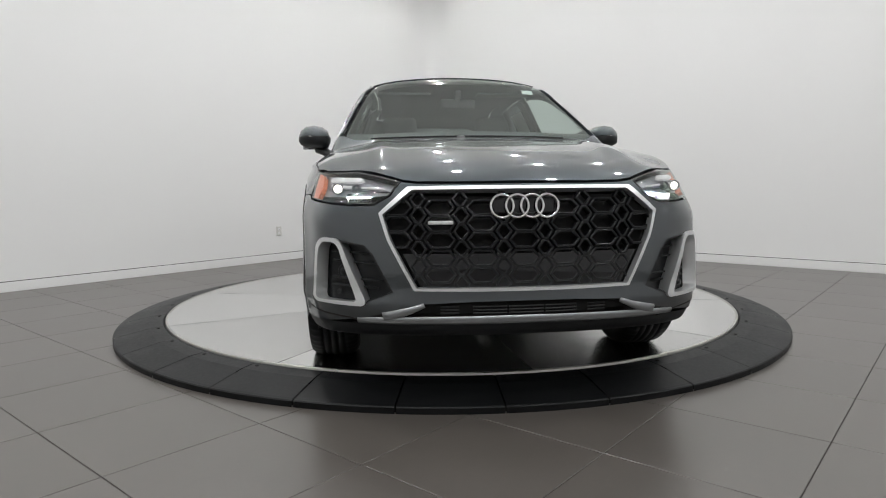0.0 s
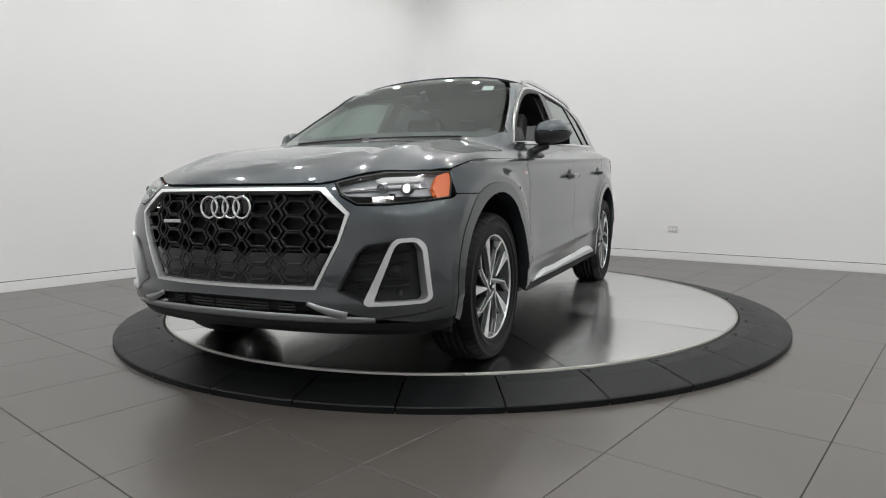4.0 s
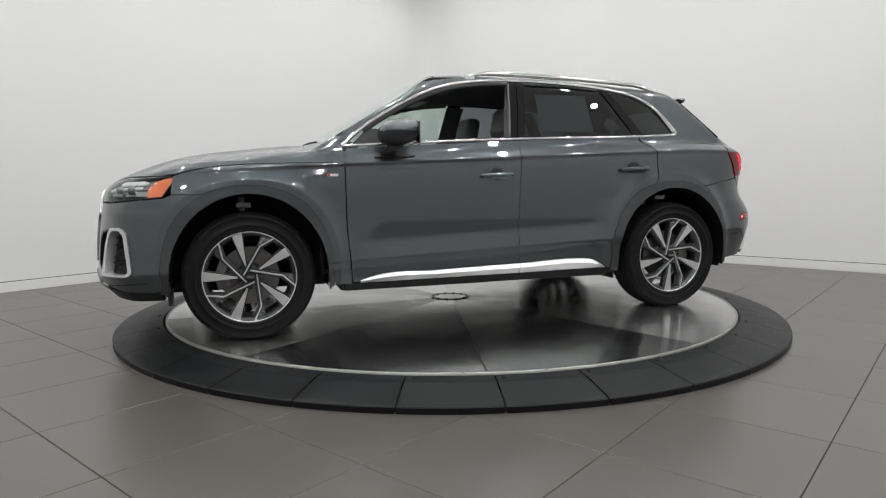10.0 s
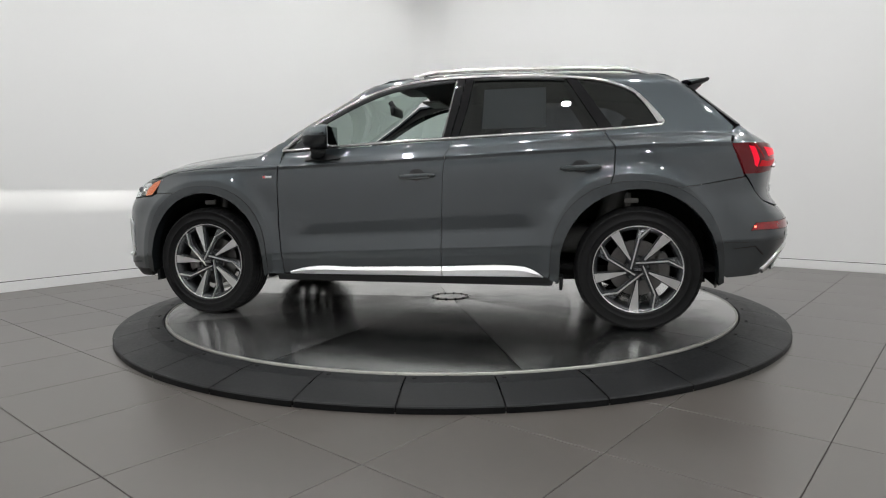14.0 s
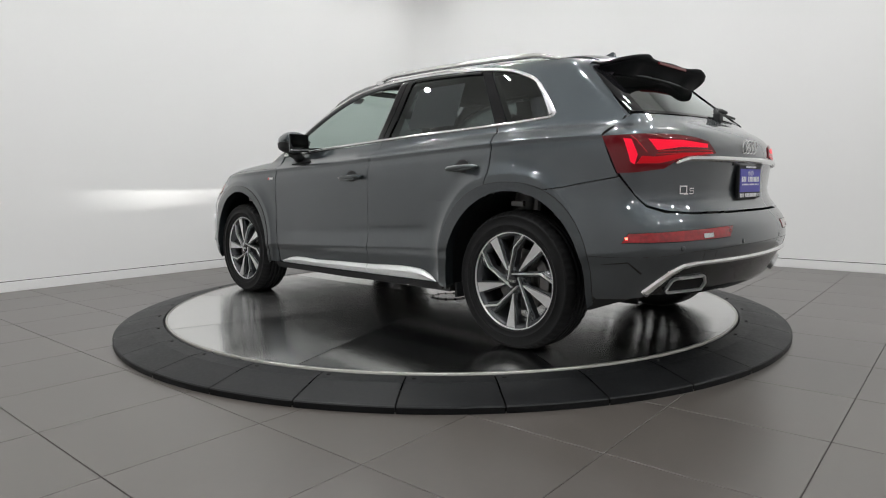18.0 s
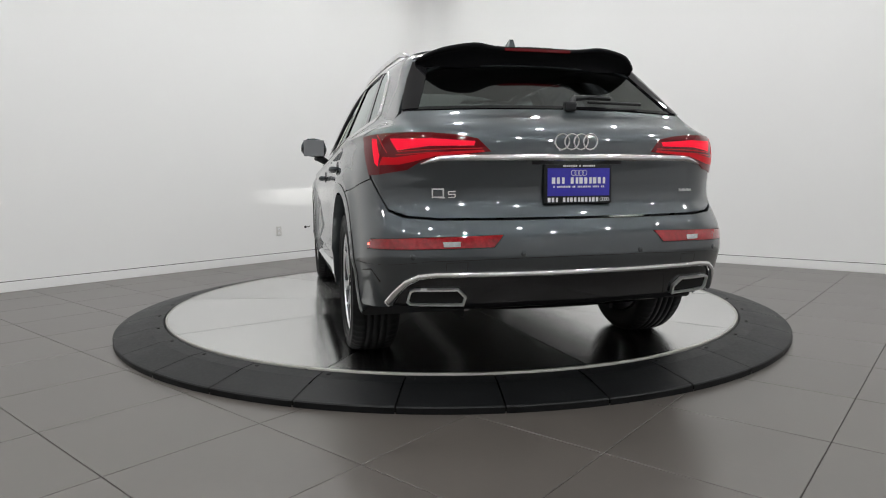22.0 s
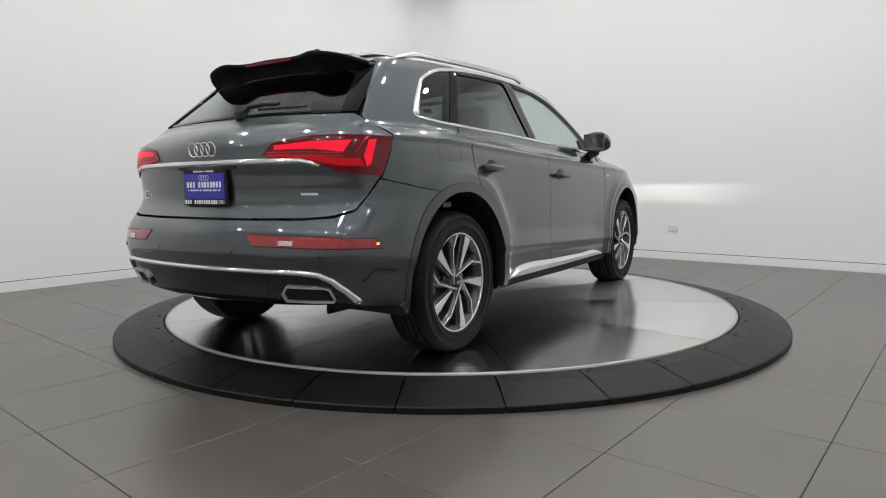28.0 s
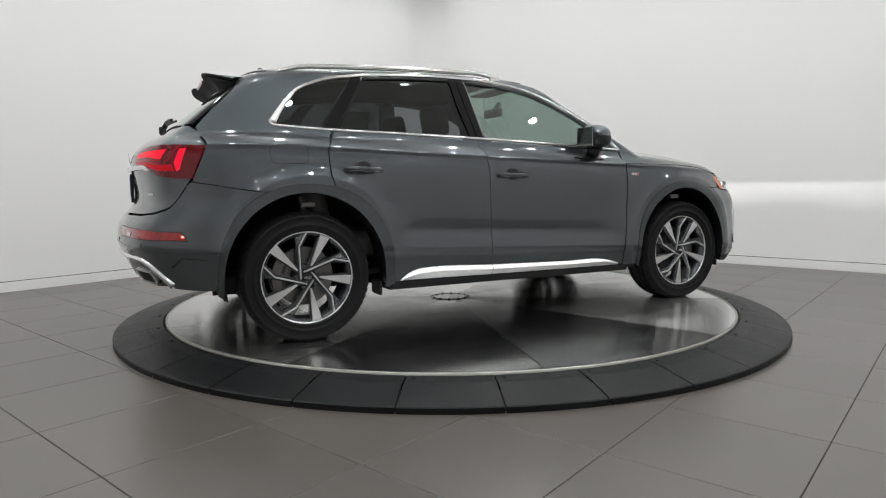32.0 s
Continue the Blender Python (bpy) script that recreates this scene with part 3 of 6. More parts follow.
def strip_mesh(name, pts, width, height, out=0.0, mirror=False, closed=False, prof=5):
    """A raised rounded moulding along places on the form."""
    p = np.array(pts, float)
    nn = norm_at(p)
    n = len(p)
    if closed:
        tan = np.roll(p, -1, 0) - np.roll(p, 1, 0)
    else:
        tan = np.gradient(p, axis=0)
    tan /= np.maximum(np.linalg.norm(tan, axis=1, keepdims=True), 1e-9)
    across = np.cross(nn, tan)
    across /= np.maximum(np.linalg.norm(across, axis=1, keepdims=True), 1e-9)
    w = width(np.linspace(0, 1, n)) if callable(width) else np.full(n, width)
    cols = []
    for j in range(prof):
        a = math.pi * j / (prof - 1)
        cols.append(p + across * (w / 2 * math.cos(a))[:, None] + nn * (out - 0.003 + (height + 0.003) * math.sin(a) ** 0.7))
    V = np.stack(cols, 1).reshape(-1, 3)
    faces = []
    for i in range(n if closed else n - 1):
        a, b = i * prof, ((i + 1) % n) * prof
        faces += [(a + j, a + j + 1, b + j + 1, b + j) for j in range(prof - 1)]
    if not closed:
        faces += [tuple(range(prof)), tuple(range((n - 1) * prof, n * prof))[::-1]]
    if mirror:
        V = V * (1, -1, 1)
        faces = [f[::-1] for f in faces]
    me = bpy.data.meshes.new(name)
    me.from_pydata(V.tolist(), [], faces)
    bm = bmesh.new()
    bm.from_mesh(me)
    fixn(bm)
    bm.to_mesh(me)
    bm.free()
    me.shade_smooth()
    return me


def strips(name, cast, line, width, height, material, parents, label="", step=0.03, **k):
    pts = land(cast, dense(line, step, closed=k.get("closed", False)))
    return [link(name, strip_mesh(name, pts, width, height, mirror=m, **k), material, pr, label) for pr, m in zip(parents, (False, True))]


def P2(cast, *places):
    return [tuple(plan(cast, p)[0]) for p in places]


# ---- the car ----
suv = empty("suv", "dark grey metallic five-door SUV standing on the turning plate", "car")
BOTH = (suv, suv)
# the shoulder shut line between bonnet and fender, and the crease that carries it on along the doors
SHOULDER = curve((0.863, 1.137, 1.315, 1.529, 1.673, 1.773), (1.000, 0.998, 0.992, 0.983, 0.961, 0.933))
FRONT_AXLE, REAR_AXLE, HUB, HUB_Y = 1.4125, -1.4125, 0.358, 0.905


def sweep(xs):
    return [(x, float(SHOULDER(x))) for x in xs]


def bow(cx, rx, rz, n=2.0, k=26, foot=0.29, cz=0.37):
    """The outline of a wheel arch, from its front foot over the top to its rear foot."""
    out = [(cx + rx + 0.004, foot), (cx + rx + 0.002, foot + (cz - foot) / 2)]
    for i in range(k + 1):
        c, d = math.cos(math.pi * i / k), math.sin(math.pi * i / k)
        out.append((cx + rx * math.copysign(abs(c) ** (2 / n), c), cz + rz * max(d, 0) ** (2 / n)))
    return out + [(cx - rx - 0.002, foot + (cz - foot) / 2), (cx - rx - 0.004, foot)]


def bow_x(z, rx, rz, n, cz=0.37):
    """Half the width of such an arch at a height."""
    return rx * (1 - ((z - cz) / rz) ** n) ** (1 / n)


# wheel arches: the seam of the moulding, and the opening
FC, RC, CZ = 1.412, -1.395, 0.37
F_SEAM, R_SEAM = (0.465, 0.504, 2.25), (0.488, 0.505, 2.25)
FA, RA = bow(FC, *F_SEAM), bow(RC, *R_SEAM)
F_OPEN, R_OPEN = bow(1.406, 0.427, 0.455, foot=0.27), bow(-1.408, 0.444, 0.458, foot=0.27)


def level(l, x0=1.95, x1=-2.0):
    return [(x, l - LEAN * float(np.clip(x, -1.5, 1.9))) for x in np.linspace(x0, x1, 60)]


# lines along which the body's side is folded
FOLDS = [level(l) for l in (0.400, 0.411, 0.418, 0.4575, 0.4625, 0.4685, 0.545, 0.565, 1.000, 1.010, 1.023, 1.029, 1.037, 1.055)]
for cx, rx, rz in BLISTERS:
    for q in (0.975, 0.99, 1.0, 1.02):
        FOLDS.append(bow(cx, rx * q, rz * q, 2.3, 40))

# bonnet
side_edge = [(x, float(S(x, float(SHOULDER(x)))[1])) for x in (0.852, 1.0, 1.25, 1.5, 1.7, 1.775)]
front_edge = [tuple(Fr(y, z)[:2]) for y, z in ((0.79, 0.926), (0.72, 0.926), (0.64, 0.926), (0.56, 0.908), (0.48, 0.884), (0.42, 0.876), (0.28, 0.874), (0.14, 0.875), (0.0, 0.876))]
cowl = [(1.03, 0.0), (1.03, 0.2), (1.02, 0.4), (0.995, 0.58), (0.965, 0.70), (0.87, 0.79)]
hood_half = cowl + side_edge + front_edge
hood_line = hood_half + [(x, -y) for x, y in hood_half[::-1] if y > 1e-6]
skin("bonnet", cast_top, hood_line, PAINT, suv, "grey metallic bonnet with two raised creases", step=0.04, fine=0.02, gap=0.002)

# fenders
SEAM_F, SEAM_R = 0.824, 0.834
fa_fender = [(FC + bow_x(SEAM_F, *F_SEAM), SEAM_F)] + [p for p in FA if p[0] < FC or p[1] > SEAM_F]
fender = sweep((0.866, 1.0, 1.2, 1.4, 1.6, 1.70, 1.775)) + [(1.797, 0.918), (1.808, 0.8255)] + fa_fender + [(0.837, 0.288), (0.849, 0.434), (0.864, 0.615), (0.867, 0.865)]
pair("front_fender", cast_side, fender, PAINT, BOTH, step=0.035, fine=0.010, edge=0.012, lines=FOLDS)

# doors
f_edge = [(0.833, 0.295), (0.845, 0.434), (0.860, 0.615), (0.863, 0.865), (0.861, 1.0), (0.845, 1.085)]
mid_edge = [(-0.292, 1.142), (-0.264, 1.06), (-0.249, 0.922), (-0.238, 0.60), (-0.236, 0.300)]
belt_f = [(0.60, 1.100), (0.3, 1.115), (0.0, 1.130)]
front_door = f_edge + belt_f + mid_edge
fd = [empty("front_door", "", "") for _ in BOTH]
for d in fd:
    d.parent = suv
pair("door_panel", cast_side, front_door, PAINT, fd, step=0.035, fine=0.010, edge=0.012, lines=FOLDS)
rear_door = mid_edge[::-1] + [ (-0.6, 1.156), (-0.9, 1.166), (-1.20, 1.176), (-1.235, 1.13), (-1.275, 1.07), (-1.268, 0.92)] + \
            [(-1.248, 0.857)] + sorted([p for p in RA if p[0] > -1.235 and p[1] > 0.31], key=lambda p: p[0]) + [(-0.899, 0.302)]
rd = [empty("rear_door", "", "") for _ in BOTH]
for d in rd:
    d.parent = suv
pair("door_panel", cast_side, rear_door, PAINT, rd, step=0.035, fine=0.010, edge=0.012, lines=FOLDS)

# rear quarter with the C pillar, up to the roof
DLO_TOP = curve((-1.56, -1.50, -1.41, -1.27, -1.02, -0.74, -0.385, -0.10, 0.20, 0.50, 0.732, 0.86), (1.215, 1.295, 1.400, 1.474, 1.527, 1.550, 1.559, 1.546, 1.490, 1.357, 1.212, 1.105))
BELT = curve((-1.56, -1.355, -1.083, -0.668, -0.28, 0.116, 0.482, 0.86), (1.207, 1.192, 1.180, 1.168, 1.154, 1.139, 1.120, 1.100))
hatch_edge = [(-1.69, 1.50), (-1.76, 1.40), (-1.85, 1.28), (-1.94, 1.185), (-1.90, 1.09), (-1.94, 1.0), (-1.985, 0.905)]
quarter_low = [(-1.215, 1.184), (-1.24, 1.13), (-1.279, 1.07), (-1.272, 0.92)] + [(-1.2515, 0.858)] + sorted([p for p in RA if p[0] < -1.256 and p[1] > SEAM_R], key=lambda p: -p[0]) + [(RC - bow_x(SEAM_R, *R_SEAM), SEAM_R), (-1.72, 0.846), (-1.985, 0.893)]
dlo_rear = [(x, float(DLO_TOP(x)) + 0.004) for x in (-0.9, -1.02, -1.15, -1.27, -1.36, -1.42, -1.47, -1.52, -1.555)]
roof_side = [(-0.9, 1.575), (-1.2, 1.56), (-1.5, 1.53), (-1.66, 1.507)]
quarter = dlo_rear + [(-1.545, 1.208), (-1.4, 1.197)] + quarter_low + [(-1.94, 1.0), (-1.905, 1.09), (-1.945, 1.185), (-1.86, 1.28), (-1.77, 1.40), (-1.70, 1.495)] + roof_side[::-1]
pair("quarter_panel", cast_side, quarter, PAINT, BOTH, step=0.035, fine=0.010, edge=0.012, lines=FOLDS)

# edges of the windscreen
ws_low = [Fr(y, z) for y, z in ((0.0, 1.158), (0.2, 1.156), (0.4, 1.148), (0.56, 1.138), (0.68, 1.128), (0.752, 1.14))]
ws_side = [Fr(y, z) for y, z in ((0.735, 1.20), (0.693, 1.30), (0.650, 1.40), (0.612, 1.48), (0.575, 1.528))]
pillar_edge = [Fr(y, z) for y, z in ((0.752, 1.20), (0.710, 1.30), (0.667, 1.40), (0.629, 1.48), (0.592, 1.528))]

# cant rail over the side windows, down to the A pillar
rail_top = [(float(p[0]), float(p[2])) for p in pillar_edge] + [(0.05, 1.562), (-0.2, 1.580), (-0.5, 1.584), (-0.9, 1.575)]
xs = (-0.9, -0.74, -0.5, -0.385, -0.2, -0.10, 0.05, 0.20, 0.35, 0.50, 0.62, 0.732, 0.80, 0.852)
rail = [(x, float(DLO_TOP(x)) + 0.004) for x in xs] + [(0.925, 1.10)] + rail_top
pair("cant_rail", cast_side, rail, PAINT, BOTH, step=0.03)

# roof between the rails
edge_y = lambda x, z: float(S(x, z)[1])
roof_half = [(0.17, 0.0), (0.17, 0.2), (0.168, 0.4), (0.185, 0.50), (0.205, 0.565)] + [(x, edge_y(x, z) - 0.002) for x, z in ((0.05, 1.562), (-0.2, 1.580), (-0.5, 1.584), (-0.9, 1.575), (-1.2, 1.56), (-1.5, 1.53), (-1.66, 1.507))] + [(-1.74, 0.45), (-1.77, 0.25), (-1.775, 0.0)]
roof_line = roof_half + [(x, -y) for x, y in roof_half[::-1] if y > 1e-6]
skin("roof", cast_top, roof_line, PAINT, suv, "grey metallic roof panel", step=0.05)
sun_half = [(-0.16, 0.0), (-0.18, 0.36), (-0.21, 0.42), (-0.95, 0.42), (-0.99, 0.36), (-1.0, 0.0)]
skin("sunroof_glass", cast_top, sun_half + [(x, -y) for x, y in sun_half[::-1] if y > 1e-6], GLOSS, suv, "black glass sunroof", out=0.003, depth=0.01, step=0.06)

# windscreen
ws_top = [To(x, y) for x, y in ((0.15, 0.46), (0.17, 0.3), (0.178, 0.15), (0.18, 0.0))]
ws = [tuple(p[[1, 2]]) for p in ws_low + ws_side + ws_top]
ws_line = ws + [(-y, z) for y, z in ws[::-1] if y > 1e-6]
skin("windscreen", cast_front, ws_line, GLASS, suv, "slightly green raked windscreen", out=-0.004, depth=0.0, step=0.05)

# nose: bumper skin with openings for lamps, grille and side vents
def ny(y, z):
    return P2(cast_nose, Fr(y, z))[0]


def ns_(x, z):
    return P2(cast_nose, S(x, z))[0]


def both_sides(h):
    return h + [(-a, b) for a, b in h[::-1] if abs(a) > 1e-6]


lamp = [ny(0.485, 0.880), ny(0.56, 0.902), ny(0.65, 0.922), ny(0.74, 0.922), ns_(1.775, 0.926), ns_(1.80, 0.885), ns_(1.85, 0.812), ny(0.79, 0.797), ny(0.70, 0.788), ny(0.60, 0.789), ny(0.535, 0.822)]
grille_out = [ny(0.0, 0.855), ny(0.25, 0.855), ny(0.462, 0.854), ny(0.578, 0.752), ny(0.545, 0.640), ny(0.444, 0.442), ny(0.2, 0.440), ny(0.0, 0.440)]
grille_in = [ny(0.0, 0.842), ny(0.25, 0.842), ny(0.444, 0.841), ny(0.561, 0.747), ny(0.533, 0.646), ny(0.434, 0.454), ny(0.2, 0.454), ny(0.0, 0.454)]
vent_out = [ny(0.605, 0.590), ny(0.64, 0.625), ny(0.72, 0.640), ny(0.76, 0.652), ny(0.815, 0.651), ny(0.838, 0.61), ny(0.850, 0.40), ny(0.83, 0.379), ny(0.645, 0.375), ny(0.62, 0.398), ny(0.525, 0.435)]
bump_arch = [P2(cast_nose, S(x, z))[0] for x, z in FA if x > FC and 0.30 < z < SEAM_F]
bumper_half = [ny(0.0, 0.868), ny(0.28, 0.867), ny(0.42, 0.869), ny(0.485, 0.877), ny(0.53, 0.820), ny(0.598, 0.782), ny(0.70, 0.781), ny(0.79, 0.790), ns_(1.845, 0.806), ns_(1.805, 0.824), ns_(1.70, 0.823), ns_(FC + bow_x(0.8225, *F_SEAM), 0.8225)] + bump_arch[::-1] + \
              [ns_(1.875, 0.30), ns_(1.95, 0.295), ny(0.80, 0.300), ny(0.66, 0.325), ny(0.55, 0.350), ny(0.42, 0.388), ny(0.2, 0.398), ny(0.0, 0.40)]
nose_folds = [[P2(cast_nose, S(x, z))[0] for x, z in f if 1.45 < x < 1.93 and 0.30 < z < 0.815] for f in FOLDS[14:18]]
nose_folds += [[(-a, b) for a, b in f] for f in nose_folds]
skin("front_bumper", cast_nose, both_sides(bumper_half), PAINT, suv, "grey metallic front bumper skin", step=0.03, lines=nose_folds,
     holes=[both_sides(grille_out), vent_out, [(-a, b) for a, b in vent_out]])

# grille frame, mesh and lower intake
skin("grille_frame", cast_nose, both_sides(grille_out), SATIN, suv, "bright silver six-sided grille frame", out=0.007, depth=0.03, step=0.012, edge=0.02, holes=[both_sides(grille_in)], gap=0.0008)


# tailgate, rear bumper
def sy(y, z):
    return P2(cast_stern, Re(y, z))[0]


def ss(x, z):
    return P2(cast_stern, S(x, z))[0]


tail_lamp = [ss(-1.905, 1.082), sy(0.74, 1.084), sy(0.62, 1.082), sy(0.50, 1.070), sy(0.425, 1.055), sy(0.372, 0.998), sy(0.50, 0.985), sy(0.61, 0.975), sy(0.66, 0.960), sy(0.715, 0.925), ss(-2.05, 0.908), ss(-1.982, 0.906)]
gate = empty("tailgate", "", "")
gate.parent = suv
gate_half = [sy(0.0, 0.722), sy(0.35, 0.722), sy(0.60, 0.724), sy(0.72, 0.733), ss(-2.095, 0.76), ss(-2.05, 0.81), ss(-1.992, 0.902), ss(-1.91, 1.086), ss(-1.93, 1.16), sy(0.695, 1.19), sy(0.60, 1.192), sy(0.35, 1.197), sy(0.0, 1.199)]
skin("gate_panel", cast_stern, both_sides(gate_half), PAINT, gate, step=0.03)
# rear window: a black glass pane with its frame over the C pillars
rw = [Re(0.0, 1.203), Re(0.35, 1.201), Re(0.60, 1.196), Re(0.70, 1.192), Re(0.668, 1.28), Re(0.625, 1.37), Re(0.585, 1.44), Re(0.5, 1.47), Re(0.3, 1.485), Re(0.0, 1.49)]
rw2 = [tuple(p[[1, 2]]) for p in rw]
gw = [Re(0.0, 1.218), Re(0.35, 1.216), Re(0.58, 1.212), Re(0.665, 1.208), Re(0.63, 1.28), Re(0.585, 1.37), Re(0.54, 1.43), Re(0.3, 1.45), Re(0.0, 1.455)]
gw2 = [tuple(p[[1, 2]]) for p in gw]
skin("window_frame", cast_rear, both_sides(rw2), GLOSS, gate, "gloss black frame round the rear window", out=0.0, depth=0.02, step=0.03, holes=[both_sides(gw2)])
skin("rear_window", cast_rear, both_sides(gw2), REARGLASS, gate, "dark tinted rear window", out=-0.003, depth=0.0, step=0.05, gap=0.0)

bump_r = [ss(RC - bow_x(SEAM_R - 0.0015, *R_SEAM), SEAM_R - 0.0015)] + [ss(x, z) for x, z in RA if x < RC and 0.32 < z < SEAM_R - 0.0015]
rb_half = [sy(0.0, 0.714), sy(0.35, 0.714), sy(0.60, 0.716), sy(0.735, 0.726), ss(-2.10, 0.752), ss(-2.055, 0.80), ss(-1.991, 0.8915), ss(-1.72, 0.8445)] + bump_r + [ss(-1.90, 0.318), ss(-2.0, 0.325), sy(0.80, 0.335), sy(0.755, 0.40), sy(0.70, 0.485), sy(0.62, 0.500), sy(0.3, 0.500), sy(0.0, 0.50)]
tail_folds = [[P2(cast_stern, S(x, z))[0] for x, z in f if -1.93 < x < -1.62 and 0.34 < z < 0.83] for f in FOLDS[18:22]]
tail_folds += [[(-a, b) for a, b in f] for f in tail_folds]
skin("rear_bumper", cast_stern, both_sides(rb_half), PAINT, suv, "grey metallic rear bumper skin", step=0.03, lines=tail_folds)
diff_half = [sy(0.0, 0.485), sy(0.3, 0.485), sy(0.62, 0.484), sy(0.69, 0.476), sy(0.765, 0.41), sy(0.806, 0.345), sy(0.60, 0.332), sy(0.3, 0.315), sy(0.0, 0.312)]
skin("diffuser", cast_stern, both_sides(diff_half), GLOSS, suv, "gloss black rear diffuser", out=-0.006, depth=0.03, step=0.03)

# side windows
front_win = [(x, float(DLO_TOP(x)) - 0.008) for x in np.linspace(0.80, -0.295, 14)] + [(x, float(BELT(x)) + 0.008) for x in np.linspace(-0.235, 0.80, 8)]
# the left front window is wound down; the right one is shut
skin("window_glass", cast_side, front_win, GLASS, fd[1], "clear greenish front door glass", out=-0.012, depth=0.0, step=0.05, mirror=True)
rear_win = [(x, float(DLO_TOP(x)) - 0.008) for x in np.linspace(-0.39, -0.985, 10)] + [(x, float(BELT(x)) + 0.008) for x in np.linspace(-1.20, -0.315, 8)]
pair("window_glass", cast_side, rear_win, PRIVACY, rd, "dark tinted rear door glass", out=-0.012, depth=0.0, step=0.05)
q_win = [(x, float(DLO_TOP(x)) - 0.008) for x in np.linspace(-1.045, -1.53, 14)] + [(x, float(BELT(x)) + 0.008) for x in np.linspace(-1.52, -1.262, 6)]
pair("quarter_window", cast_side, q_win, PRIVACY, BOTH, "dark tinted rear quarter window", out=-0.008, depth=0.0, step=0.05)
b_pillar = [(-0.290, 1.553), (-0.345, 1.556), (-0.315, 1.35), (-0.272, 1.154), (-0.228, 1.152), (-0.262, 1.35)]
pair("pillar_trim", cast_side, b_pillar, GLOSS, fd, out=-0.004, depth=0.02, step=0.04)
b_pillar = [(-0.348, 1.556), (-0.40, 1.556), (-0.372, 1.35), (-0.325, 1.156), (-0.276, 1.154), (-0.318, 1.35)]
pair("pillar_trim", cast_side, b_pillar, GLOSS, rd, out=-0.004, depth=0.02, step=0.04)
c_pillar = [(-0.975, 1.528), (-1.045, 1.522), (-1.27, 1.194), (-1.19, 1.188)]
pair("pillar_trim", cast_side, c_pillar, GLOSS, rd, out=-0.005, depth=0.02, step=0.04)

# ---- wheels ----
def tyre_mesh():
    R, w = 0.3685, 0.118
    prof = [(0.248, -0.09), (0.262, -0.108), (0.30, -w), (0.325, -w - 0.002), (0.348, -w + 0.008), (0.361, -w + 0.022), (R - 0.002, -0.072)]
    for g in (-0.05, -0.017, 0.017, 0.05):
        prof += [(R, g - 0.005), (R - 0.007, g - 0.004), (R - 0.007, g + 0.004), (R, g + 0.005)]
    # outer side: shoulder, a raised band for the lettering, a bead ring
    prof += [(R - 0.002, 0.072), (0.361, w - 0.022), (0.350, w - 0.009), (0.346, w - 0.003), (0.338, w), (0.335, w - 0.003), (0.300, w - 0.001), (0.297, w + 0.003),
             (0.291, w + 0.003), (0.288, w - 0.002), (0.272, 0.112), (0.269, 0.114), (0.264, 0.110), (0.254, 0.098), (0.248, 0.09)]
    bm = fixn(lathe(bmesh.new(), prof, 168, "y"))
    # shoulder grooves: every third step of the tread's edge is sunk
    for v in bm.verts:
        r = math.hypot(v.co.x, v.co.z)
        if 0.349 < r and abs(v.co.y) > 0.06 and round(math.atan2(v.co.z, v.co.x) / (2 * math.pi) * 168) % 3 == 0:
            v.co.x *= 1 - 0.006 / r
            v.co.z *= 1 - 0.006 / r
    me = bpy.data.meshes.new("tyre")
    bm.to_mesh(me)
    bm.free()
    me.shade_smooth()
    return me


def flat_prism(bm, pts, y0, y1, bev=0.0):
    """A plate in the wheel's plane (x, z), from depth y0 to the face y1; bev draws the face in."""
    P = np.array(pts, float)
    face = shrink(P, bev) if bev else P
    a = [bm.verts.new((p[0], y0, p[1])) for p in P]
    m = [bm.verts.new((p[0], y1 - bev, p[1])) for p in P]
    b = [bm.verts.new((p[0], y1, p[1])) for p in face]
    n = len(P)
    for i in range(n):
        j = (i + 1) % n
        bm.faces.new((a[i], a[j], m[j], m[i]))
        bm.faces.new((m[i], m[j], b[j], b[i]))
    bm.faces.new(b)
    return bm


def pol(r, a):
    return (-r * math.cos(radians(a)), r * math.sin(radians(a)))


